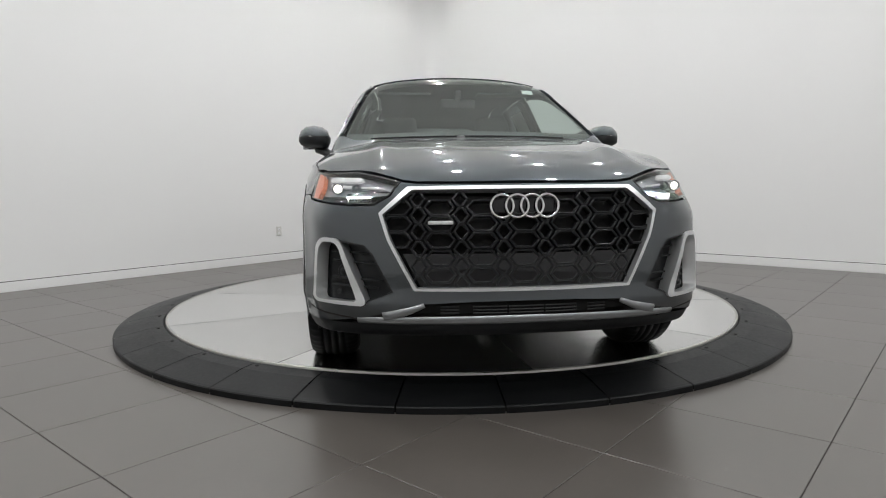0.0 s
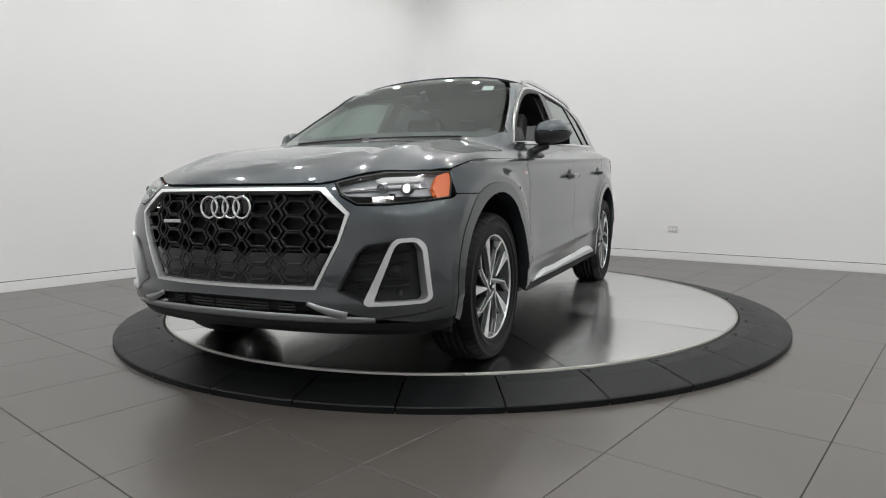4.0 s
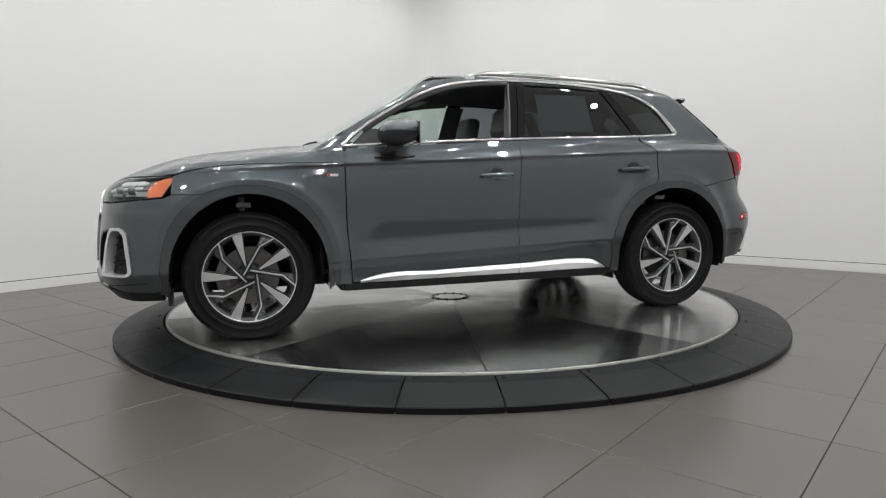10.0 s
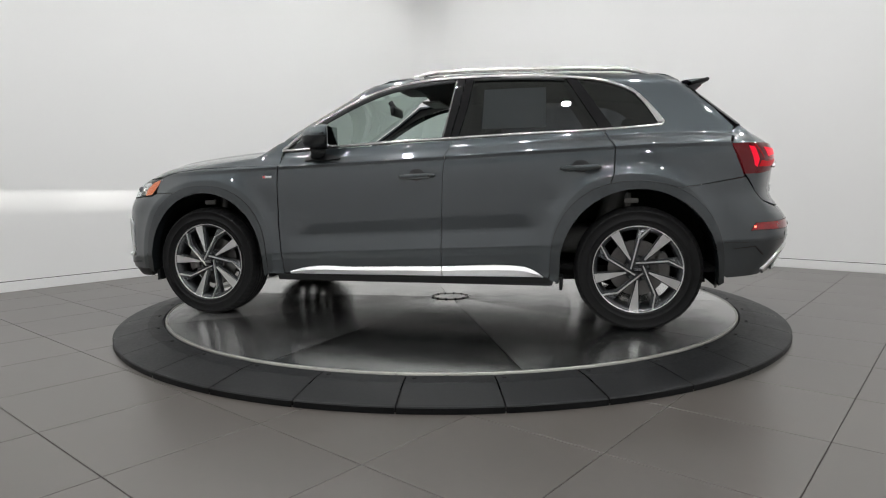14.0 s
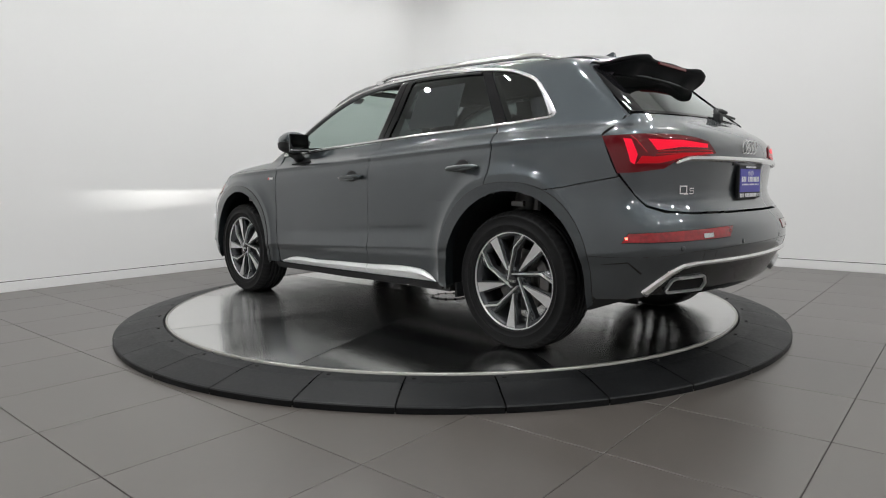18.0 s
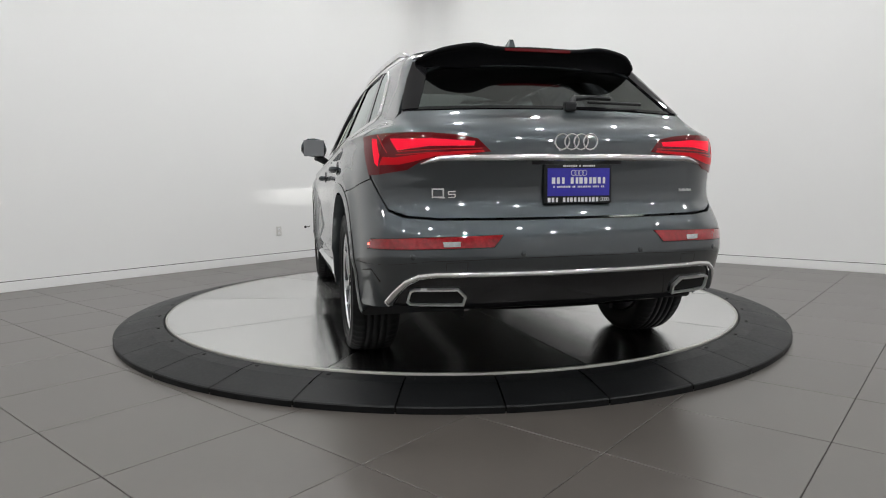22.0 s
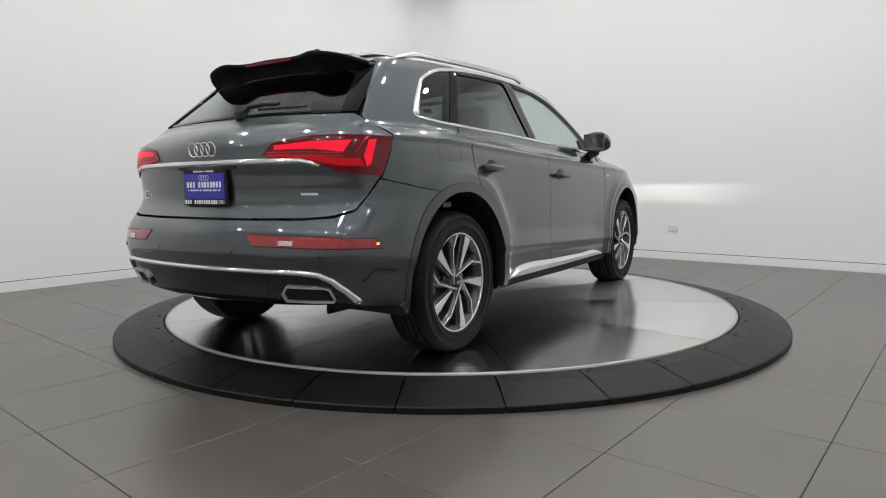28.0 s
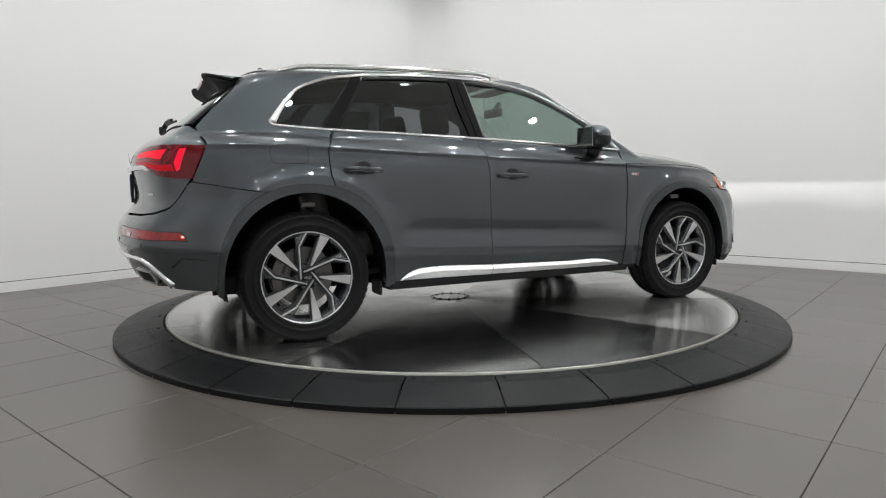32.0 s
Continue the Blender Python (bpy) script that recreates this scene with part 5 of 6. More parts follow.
def hex_ring(hw, hh, cut, bar, depth):
    """A stretched honeycomb cell: outer and inner six-sided outline, with thickness."""
    bm = bmesh.new()
    def six(a, b, c):
        return [(-a, 0), (-a + c, b), (a - c, b), (a, 0), (a - c, -b), (-a + c, -b)]
    o, i = six(hw, hh, cut), six(hw - bar * 1.3, hh - bar, cut - bar * 0.4)
    rings = []
    for poly, x in ((o, -depth), (o, -0.002), (shrink(np.array(o), bar * 0.3), 0.0), (shrink(np.array(i), -bar * 0.3), 0.0), (i, -0.002), (i, -depth)):
        rings.append([bm.verts.new((x, p[0], p[1])) for p in poly])
    for a, b in zip(rings, rings[1:]):
        for k in range(6):
            bm.faces.new((a[k], a[(k + 1) % 6], b[(k + 1) % 6], b[k]))
    fixn(bm)
    me = bpy.data.meshes.new("grille_cell")
    bm.to_mesh(me)
    bm.free()
    return me


GRILLE = mat("black_grille_plastic", (0.006, 0.0066, 0.0075), 0.30, Specular_IOR_Level=0.28)


def grille_cells():
    g_in = np.array(both_sides(grille_in))
    big, small = hex_ring(0.0645, 0.0335, 0.026, 0.0085, 0.03), hex_ring(0.0345, 0.0335, 0.022, 0.0085, 0.03)
    mesh = empty("grille_mesh", "", "")
    mesh.parent = suv
    for me, ys, zs in ((big, (0, 0.17, 0.34, 0.51), (0.778, 0.711, 0.644, 0.573, 0.504)), (small, (0.085, 0.255, 0.425), (0.812, 0.745, 0.678, 0.609, 0.538, 0.470))):
        for z in zs:
            for y in sorted({s * y for y in ys for s in (1, -1)}):
                q = np.array([ny(abs(y), z)]) * (1 if y >= 0 else -1, 1)
                if not inside(g_in, q)[0]:
                    continue
                p = Fr(y, z)
                n = norm_at(p[None])[0]
                ob = link("grille_cell", me, GRILLE, mesh)
                p = p - n * (0.012 if z > 0.6 else 0.0182)
                ob.matrix_basis = Matrix.Translation(p) @ Matrix.Rotation(math.atan2(n[1], n[0]), 4, "Z") @ Matrix.Rotation(-math.asin(n[2]), 4, "Y")


grille_cells()


def ring_badge(x, z, r, gap, tube_r, tilt, parent, name, face):
    """Four linked rings in a row."""
    e = empty(name, "", "")
    e.parent = parent
    for i in range(4):
        bm = bmesh.new()
        prof = [(r - tube_r + tube_r * (1 - math.cos(a)), tube_r * 0.9 * math.sin(a)) for a in np.linspace(0, math.pi, 6)]
        lathe(bm, prof, 40, "x")
        o = part("badge_ring", fixn(bm), CHROME, e, "", True)
        o.matrix_basis = pose(x + 0.0009 * (i % 2), (i - 1.5) * gap, z, 0, tilt, 0 if face > 0 else 180)
    return e


xl = Fr(0, 0.778)[0]
ring_badge(xl + 0.006, 0.777, 0.0455, 0.0608, 0.0052, -4, suv, "front_badge", 1)
part("badge_carrier", boxed((xl - 0.03, -0.13, 0.742), (xl - 0.004, 0.13, 0.812), 0.01), GLOSS, suv, "black plate behind the front badge")
p = Fr(-0.33, 0.714)
part("grille_lettering", boxed((p[0] - 0.012, -0.385, 0.706), (p[0] + 0.002, -0.285, 0.721), 0.003), SATIN, suv, "small silver word badge in the grille")

# lower intake and silver lip
LIP = grain(mat("satin_grey_lip", (0.30, 0.31, 0.32), 0.36, 0.8), 30, 0.05, 0.03)
slot = [ny(0.0, 0.395), ny(0.2, 0.393), ny(0.41, 0.384), ny(0.52, 0.345), ny(0.2, 0.338), ny(0.0, 0.338)]
skin("lower_intake", cast_nose, both_sides(slot), DARK, suv, "", out=-0.03, depth=0.0, step=0.04)
for z in (0.350, 0.363, 0.376):
    for y0, y1 in ((-0.34, -0.265), (-0.21, -0.075), (-0.065, 0.075), (0.085, 0.215), (0.265, 0.34)):
        pts = [tuple(Fr(y, z) - np.array([0.018, 0, 0])) for y in np.linspace(y0, y1, 4)]
        part("intake_louvre", fixn(tube(pts, 0.0045, 6)), BLACK, suv)
low_half = [ny(0.0, 0.318), ny(0.3, 0.316), ny(0.55, 0.308), ny(0.70, 0.298), ny(0.82, 0.296), ns_(1.88, 0.294), ns_(1.86, 0.245), ny(0.78, 0.235), ny(0.5, 0.238), ny(0.0, 0.245)]
skin("front_skirt", cast_nose, both_sides(low_half), BLACK, suv, "black lower front skirt", out=-0.006, depth=0.03, step=0.03)
lip = [(a, b) for a, b in zip(np.linspace(-0.67, 0.67, 30), 0.325 - 0.012 * np.abs(np.linspace(-0.67, 0.67, 30)))]
link("front_lip", strip_mesh("front_lip", land(cast_front, lip), lambda u: 0.026 + 0.012 * (1 - np.abs(2 * u - 1) ** 4), 0.007, out=0.0, prof=7), LIP, suv, "satin grey front lip")
for s in (1, -1):
    dl = [(s * y, z) for y, z in ((0.565, 0.332), (0.52, 0.345), (0.46, 0.364), (0.405, 0.386))]
    link("lip_wing", strip_mesh("lip_wing", land(cast_front, dense(dl, 0.02, False)), lambda u: 0.046 - 0.026 * u, 0.007), LIP, suv, "satin grey wing of the front lip")
    hl = [ny(0.60, 0.300), ny(0.70, 0.325), ny(0.80, 0.335), ns_(1.95, 0.350), ns_(1.90, 0.362)]
# matt black strip drawn for the shade along the front bumper's fold
strips("bumper_fold", cast_nose, hl, 0.010, 0.001, DARK, BOTH, "", step=0.03)


# side vents
vring = [ny(0.633, 0.392), ny(0.728, 0.625), ny(0.748, 0.649), ny(0.812, 0.652), ny(0.836, 0.62), ny(0.854, 0.40), ny(0.838, 0.382), ny(0.648, 0.377)]
vin = [ny(0.670, 0.394), ny(0.741, 0.612), ny(0.758, 0.632), ny(0.806, 0.635), ny(0.825, 0.604), ny(0.842, 0.408), ny(0.832, 0.394)]
pair("vent_back", cast_nose, vent_out, BLACK, BOTH, "", out=-0.055, depth=0.0, step=0.04, gap=0)
pair("vent_wall", cast_nose, vent_out, BLACK, BOTH, "", out=-0.001, depth=0.06, step=0.02, gap=0.0005, holes=[shrink(np.array(vent_out), 0.008)])
pair("vent_frame", cast_nose, rounded(vring, 0.03, 4), SATIN, BOTH, "satin silver frame round the side vent", out=0.009, depth=0.055, step=0.012, edge=0.015, gap=0, holes=[rounded(vin, 0.012, 3)])
for z in (0.445, 0.475, 0.545, 0.585):
    strips("vent_bar", cast_nose, [ny(0.57 if z > 0.45 else 0.60, z), ny(0.65, z + 0.004), ny(0.70, z + 0.006), ny(0.80, z + 0.01)], 0.010, 0.012, BLACK, BOTH, "", out=-0.045)
for s in (1, -1):
    p = Fr(s * 0.752, 0.508)
    n = norm_at(p[None])[0]
    bm = fixn(lathe(bmesh.new(), [(0.0, 0.012), (0.012, 0.010), (0.022, 0.0), (0.026, 0.004), (0.030, 0.0), (0.032, -0.02)], 24, "x"))
    fgl = part("vent_sensor", bm, BLACK, suv, "round black sensor in the side vent", True)
    fgl.matrix_basis = Matrix.Translation(p - n * 0.045) @ Matrix.Rotation(math.atan2(n[1], n[0]), 4, "Z")
    p = Fr(s * 0.765, 0.425)
    bm = fixn(lathe(bmesh.new(), [(0.0, 0.002), (0.010, 0.002), (0.012, -0.01)], 16, "x"))
    o = part("parking_sensor", bm, BLACK, suv, "", True)
    o.matrix_basis = Matrix.Translation(p - n * 0.03) @ Matrix.Rotation(math.atan2(n[1], n[0]), 4, "Z")


# ---- headlights ----
def headlight(s):
    e = empty("headlight", "lit headlight with clear cover, white strip and amber end", "")
    e.parent = suv
    m = s < 0
    link("lamp_bowl", skin_mesh("lamp_bowl", cast_nose, lamp[:6] + [ns_(1.84, 0.830), ny(0.79, 0.830), ny(0.70, 0.830), ny(0.60, 0.830), ny(0.545, 0.832)], out=-0.032, depth=0.0, step=0.03, mirror=m), LAMPDARK, e)
    link("lamp_wall", skin_mesh("lamp_wall", cast_nose, lamp, out=-0.002, depth=0.025, step=0.02, mirror=m, gap=0.001, holes=[shrink(np.array(lamp), 0.005)]), BLACK, e, "black edge of the lamp")
    link("lamp_cover", skin_mesh("lamp_cover", cast_nose, lamp, out=0.001, depth=0.0, step=0.03, mirror=m, gap=0.001), LENS, e, "clear lamp cover")
    bezel = [ny(0.53, 0.850), ny(0.60, 0.872), ny(0.70, 0.884), ny(0.80, 0.884), ny(0.812, 0.862), ny(0.72, 0.858), ny(0.60, 0.850)]
    link("bezel", skin_mesh("bezel", cast_nose, bezel, out=-0.024, depth=0.02, step=0.02, mirror=m), LAMPGREY, e, "grey inner bezel")
    drl = [ny(0.635, 0.892), ny(0.65, 0.906), ny(0.76, 0.910), ny(0.785, 0.902), ny(0.788, 0.888), ny(0.72, 0.886), ny(0.66, 0.885)]
    link("light_strip", skin_mesh("light_strip", cast_nose, drl, out=-0.012, depth=0.01, step=0.02, mirror=m), DRL_GLOW, e, "white daytime light strip")
    thin = land(cast_nose, dense([ny(0.555, 0.858), ny(0.65, 0.866), ny(0.785, 0.872)], 0.02, False))
    link("thin_strip", strip_mesh("thin_strip", thin, lambda u: 0.005 + 0.011 * u, 0.004, out=-0.018, mirror=m), DRL_GLOW, e, "thin white light strip")
    amb = [ns_(1.779, 0.922), ns_(1.83, 0.917), ns_(1.875, 0.903), ns_(1.925, 0.855), ns_(1.93, 0.808), ns_(1.856, 0.814), ns_(1.804, 0.884)]
    link("amber_marker", skin_mesh("amber_marker", cast_nose, amb, out=-0.006, depth=0.02, step=0.015, mirror=m), AMBER, e, "amber side marker")
    for y, r in ((0.745, 0.020), (0.665, 0.016)):
        p = Fr(s * y, 0.836)
        bm = fixn(lathe(bmesh.new(), [(r + 0.004, -0.03), (r + 0.004, 0.004), (r, 0.006), (r - 0.002, 0.0), (r - 0.002, -0.03)], 28, "x"))
        o = part("lens_ring", bm, LAMPGREY, e, "", True)
        o.location = (p[0] - 0.026, p[1], 0.850)
        lensm = fixn(lathe(bmesh.new(), [(0.0, 0.010), (r * 0.5, 0.0075), (r * 0.8, 0.003), (r - 0.002, -0.004)], 24, "x"))
        o = part("low_beam_lens" if y > 0.7 else "high_beam_lens", lensm, LAMP_GLOW if y > 0.7 else LAMPGREY, e, "glowing white low beam lens" if y > 0.7 else "", True)
        o.location = (p[0] - 0.028, p[1], 0.850)
    # the beam: a thin lit filament behind a slot, so that its light is cut off level
    x0, yc, zc = Fr(0.70, 0.812)[0] - 0.16, s * 0.655, 0.814
    bm = bmesh.new()
    bm.faces.new([bm.verts.new(c) for c in ((x0 - 0.018, yc - 0.042, zc - 0.0005), (x0, yc - 0.042, zc - 0.0035), (x0, yc + 0.042, zc - 0.0035), (x0 - 0.018, yc + 0.042, zc - 0.0005))])
    part("beam_filament", bm, BEAM_GLOW, e)
    bm = boxed((-0.0185, -0.046, -0.0022), (0.0005, 0.046, -0.0004))
    part("filament_bed", bm, DARK, e).matrix_basis = pose(x0, yc, zc - 0.0035, 0, 9.46, 0)
    part("beam_shield", boxed((x0 + 0.115, yc - 0.05, zc), (x0 + 0.117, yc + 0.05, zc + 0.014)), DARK, e)
    part("beam_hood", boxed((x0 - 0.024, yc - 0.05, zc + 0.013), (x0 + 0.115, yc + 0.05, zc + 0.015)), DARK, e)
    part("beam_floor", boxed((x0 - 0.024, yc - 0.05, zc - 0.051), (x0 + 0.117, yc + 0.05, zc - 0.049)), DARK, e)
    for q in (-0.05, 0.05):
        part("beam_cheek", boxed((x0 - 0.024, yc + q - 0.001, zc - 0.05), (x0 + 0.115, yc + q + 0.001, zc + 0.013)), DARK, e)
    part("beam_back", boxed((x0 - 0.028, yc - 0.05, zc - 0.05), (x0 - 0.025, yc + 0.05, zc + 0.013)), DARK, e)


LAMPDARK = grain(mat("grey_lamp_bowl", (0.26, 0.27, 0.28), 0.4, 0.2), 40, 0.15)
LAMPGREY = grain(mat("grey_lamp_bezel", (0.16, 0.165, 0.175), 0.4, 0.5), 60, 0.12, 0.05)
BEAM_GLOW = glow("low_beam_filament", (1.0, 0.98, 0.95), 20000.0)
headlight(1)
headlight(-1)

# ---- tail details ----
def tail_light(s):
    e = empty("tail_light", "lit red tail light", "")
    e.parent = suv
    m = s < 0
    link("lamp_body", skin_mesh("lamp_body", cast_stern, tail_lamp, out=0.006, depth=0.03, step=0.025, mirror=m, gap=0.002), REDLENS, e, "dark red lamp body")
    bar = [sy(0.775, 1.058), sy(0.62, 1.056), sy(0.439, 1.042), sy(0.445, 1.024), sy(0.63, 1.024), sy(0.752, 1.008)]
    link("upper_strip", skin_mesh("upper_strip", cast_stern, bar, out=0.0075, depth=0.004, step=0.02, mirror=m, gap=0), RED_GLOW, e, "glowing red upper strip")
    hook = [ss(-2.001, 1.064), ss(-2.033, 1.060), ss(-2.062, 0.990), ss(-2.05, 0.946), ss(-2.035, 0.958)]
    link("side_hook", skin_mesh("side_hook", cast_stern, hook, out=0.0075, depth=0.004, step=0.02, mirror=m, gap=0), RED_GLOW, e, "red slanted side strip")
    foot_ = [ss(-2.058, 0.950), sy(0.742, 0.951), sy(0.69, 0.962), sy(0.60, 0.984), sy(0.40, 0.998), sy(0.41, 1.006), sy(0.62, 0.996), sy(0.765, 0.980), ss(-2.076, 0.984)]
    link("lower_strip", skin_mesh("lower_strip", cast_stern, foot_, out=0.007, depth=0.004, step=0.015, mirror=m, gap=0), RED_SOFT, e, "softly glowing red lower strip")
    for z1, y0 in ((1.003, 0.75), (0.990, 0.757)):
        ln = land(cast_stern, dense([sy(y0, z1), sy(0.62, z1 + 0.007), sy(0.41, z1 + 0.010)], 0.02, False))
        link("fine_strip", strip_mesh("fine_strip", ln, 0.004, 0.002, out=0.006, mirror=m), RED_SOFT, e)
    ln = land(cast_stern, dense([ss(-2.03, 1.076), sy(0.812, 1.056), sy(0.79, 1.000)], 0.02, False))
    link("fine_strip", strip_mesh("fine_strip", ln, 0.004, 0.002, out=0.006, mirror=m), RED_SOFT, e)


RED_SOFT = glow("red_lamp_glow", (0.85, 0.010, 0.025), 0.36, base=(0.12, 0.003, 0.003), spec=0.1)
RED_GLINT = glow("red_glint_glow", (1.0, 0.12, 0.08), 5.0)
tail_light(1)
tail_light(-1)
xs = np.linspace(-0.66, 0.66, 34)
st = [(y, 0.974 - 0.022 * max(0, (abs(y) - 0.57) / 0.09) ** 1.5) for y in xs]
link("chrome_strip", strip_mesh("chrome_strip", land(cast_rear, st), lambda u: 0.032 - 0.018 * np.abs(2 * u - 1) ** 10, 0.020), CHROME, gate, "bright strip across the tailgate")
xb = Re(0, 1.03)[0]
ring_badge(xb - 0.007, 1.040, 0.0325, 0.0437, 0.0038, 6, gate, "rear_badge", -1)
part("plate_light_bar", boxed((xb + 0.0, -0.22, 0.944), (xb + 0.03, 0.20, 0.962), 0.004), BLACK, gate)

# dealer plate with its black frame; its printing is plain bars
xp = Re(0, 0.86)[0]
pl = empty("licence_plate", "", "")
pl.parent = gate
pl.matrix_basis = pose(xp - 0.008, -0.010, 0.862, 0, 0, 0)
part("plate_frame", boxed((-0.012, -0.158, -0.084), (0.006, 0.158, 0.084), 0.005), BLACK, pl, "black plate frame")
part("plate_face", boxed((-0.0145, -0.145, -0.052), (-0.0115, 0.145, 0.066)), BLUE, pl, "blue printed plate")


def bars(name, y0, y1, z0, z1, n, parent, material, skip=()):
    """Unreadable printing as a row of small bars."""
    w = (y0 - y1) / n
    for i in range(n):
        if i in skip:
            continue
        a = y0 - w * i
        k = (i * 7) % 3
        part(name, boxed((-0.0160, a - w * 0.80, z0), (-0.0142, a - w * (0.08 + 0.1 * k), z1)), material, parent)


bars("print_bar", 0.128, -0.128, 0.000, 0.027, 12, pl, WHITE, (3,))
bars("print_bar", 0.120, -0.120, -0.017, -0.009, 30, pl, WHITE, (1, 10, 13, 22, 27))
bars("print_bar", 0.146, -0.095, -0.078, -0.059, 14, pl, WHITE, (3,))
bars("print_bar", 0.075, -0.075, 0.072, 0.080, 18, pl, WHITE, (8, 10))
for i in range(4):
    for z, r, yc in ((0.046, 0.0125, 0.0), (-0.068, 0.0075, -0.122)):
        o = part("print_ring", fixn(lathe(bmesh.new(), [(r - 0.002, -0.0150), (r - 0.001, -0.0158), (r, -0.0150)], 24, "x")), WHITE, pl)
        o.location = (0, yc + (i - 1.5) * r * 1.35, z)
# model badges: plain silver shapes
def on_tail(y, z, out):
    p = Re(y, z)
    n = norm_at(p[None])[0]
    return Matrix.Translation(p + n * out) @ Matrix.Rotation(math.atan2(-n[1], -n[0]), 4, "Z")


bm = bmesh.new()
box(bm, (-0.003, -0.026, 0.014), (0.003, 0.026, 0.020))
box(bm, (-0.003, -0.026, -0.020), (0.003, 0.026, -0.014))
box(bm, (-0.003, 0.020, -0.0135), (0.003, 0.026, 0.0135))
box(bm, (-0.003, -0.026, -0.0135), (0.003, -0.020, 0.0135))
box(bm, (-0.004, -0.030, -0.022), (0.0025, -0.004, -0.0165))
o = part("model_badge", bm, CHROME, gate, "silver model badge as a plain square ring")
o.matrix_basis = on_tail(0.592, 0.828, 0.002)
bm = bmesh.new()
for a, b, c, d in ((-0.016, 0.016, 0.008, 0.0125), (0.0115, 0.016, -0.002, 0.0075), (-0.016, 0.016, -0.0035, 0.001), (-0.016, -0.0115, -0.0125, -0.004), (-0.011, 0.016, -0.016, -0.012)):
    box(bm, (-0.003, a, c), (0.003, b, d))
o = part("model_badge", bm, CHROME, gate, "small silver model badge")
o.matrix_basis = on_tail(0.535, 0.824, 0.002)
bm = bmesh.new()
for i in range(9):
    box(bm, (-0.002, 0.042 - i * 0.0095 - 0.007, -0.005), (0.002, 0.042 - i * 0.0095, 0.005 if i % 3 else 0.007))
o = part("drive_badge", bm, SATIN, gate, "small silver word badge")
o.matrix_basis = on_tail(-0.60, 0.828, 0.002)


# bumper lamps, sensors, lower trim, exhaust trims
def bumper_lamp(s):
    e = empty("bumper_lamp", "", "")
    e.parent = suv
    m = s < 0
    out_ = [sy(0.348, 0.655), sy(0.392, 0.604), sy(0.60, 0.600), ss(-2.06, 0.592), ss(-2.02, 0.588), ss(-2.05, 0.634), sy(0.70, 0.646)]
    link("red_lens", skin_mesh("red_lens", cast_stern, out_, out=0.003, depth=0.02, step=0.03, mirror=m), REDREF, e, "red bumper reflector")
    w = [sy(0.528, 0.629), sy(0.598, 0.628), sy(0.594, 0.608), sy(0.528, 0.609)]
    link("clear_lens", skin_mesh("clear_lens", cast_stern, w, out=0.005, depth=0.004, step=0.03, mirror=m, gap=0), CLEARREF, e, "clear reversing lamp window")
    frame_ = land(cast_stern, dense([*out_, out_[0]], 0.03, False))
    link("lamp_seam", strip_mesh("lamp_seam", frame_, 0.006, 0.001, out=0.0, mirror=m), DARK, e)
    p = S(-2.045, 0.612)
    # a small glowing patch stands for the glint on the reflector
    link("spark", skin_mesh("spark", cast_stern, [P2(cast_stern, S(-2.05, 0.616))[0], P2(cast_stern, S(-2.038, 0.616))[0], P2(cast_stern, S(-2.038, 0.606))[0], P2(cast_stern, S(-2.05, 0.606))[0]], out=0.005, depth=0.002, step=0.02, mirror=m, gap=0), RED_GLINT, e, "small glowing patch as a glint on the reflector")


for s in (1, -1):
    bumper_lamp(s)
    for y, z in ((0.27, 0.575), (0.715, 0.565)):
        o = part("parking_sensor", fixn(lathe(bmesh.new(), [(0.0, 0.0015), (0.0105, 0.0015), (0.012, 0.0), (0.013, -0.004)], 20, "x")), FLARE, suv, "round flush parking sensor", True)
        o.matrix_basis = on_tail(s * y, z, 0.001) @ pose(0, 0, 0, 0, 0, 180)
    lid = land(cast_stern, dense([sy(0.50, 0.545), sy(0.50, 0.505), sy(0.585, 0.505), sy(0.585, 0.542), sy(0.50, 0.545)], 0.02, False))
    link("tow_cover_seam", strip_mesh("tow_cover_seam", lid, 0.003, 0.0004, mirror=s < 0), DARK, suv)
    # gloss black exhaust surround, silver ring, flat black sheet for the shaded opening
    ex = [sy(0.722, 0.418), sy(0.705, 0.428), sy(0.53, 0.430), sy(0.492, 0.392), sy(0.498, 0.354), sy(0.715, 0.356), sy(0.73, 0.37)]
    exi = list(shrink(np.array(ex), 0.0065))
    e = empty("exhaust_trim", "", "")
    e.parent = suv
    link("ring", skin_mesh("ring", cast_stern, ex, out=0.010, depth=0.05, step=0.015, mirror=s < 0, holes=[exi], gap=0), SATIN, e, "bright exhaust trim ring")
    link("opening", skin_mesh("opening", cast_stern, exi, out=-0.002, depth=0.0, step=0.03, mirror=s < 0, gap=0), DARK, e)
    # dark strip standing for the shade of the cut-out fold low on the bumper side
    fold = land(cast_stern, dense([ss(-1.93, 0.485), ss(-2.05, 0.50), ss(-2.10, 0.45)], 0.02, False))
    link("bumper_fold", strip_mesh("bumper_fold", fold, lambda u: 0.004 + 0.010 * u, 0.0015, mirror=s < 0), DARK, suv)
    seam = land(cast_stern, dense([ss(-1.876, 0.522), ss(-2.0, 0.522), sy(0.80, 0.530), sy(0.66, 0.548), sy(0.3, 0.558), sy(0.0, 0.560)], 0.04, False))
    link("bumper_seam", strip_mesh("bumper_seam", seam, 0.003, 0.0005, mirror=s < 0), DARK, suv)
half = [(0.0, 0.4915), (0.3, 0.4915), (0.62, 0.4915), (0.69, 0.483), (0.737, 0.455), (0.774, 0.405), (0.800, 0.352)]
line = [sy(y, z) for y, z in half]
pts = land(cast_stern, dense([(-a, b) for a, b in line[::-1]] + line[1:], 0.012, False))
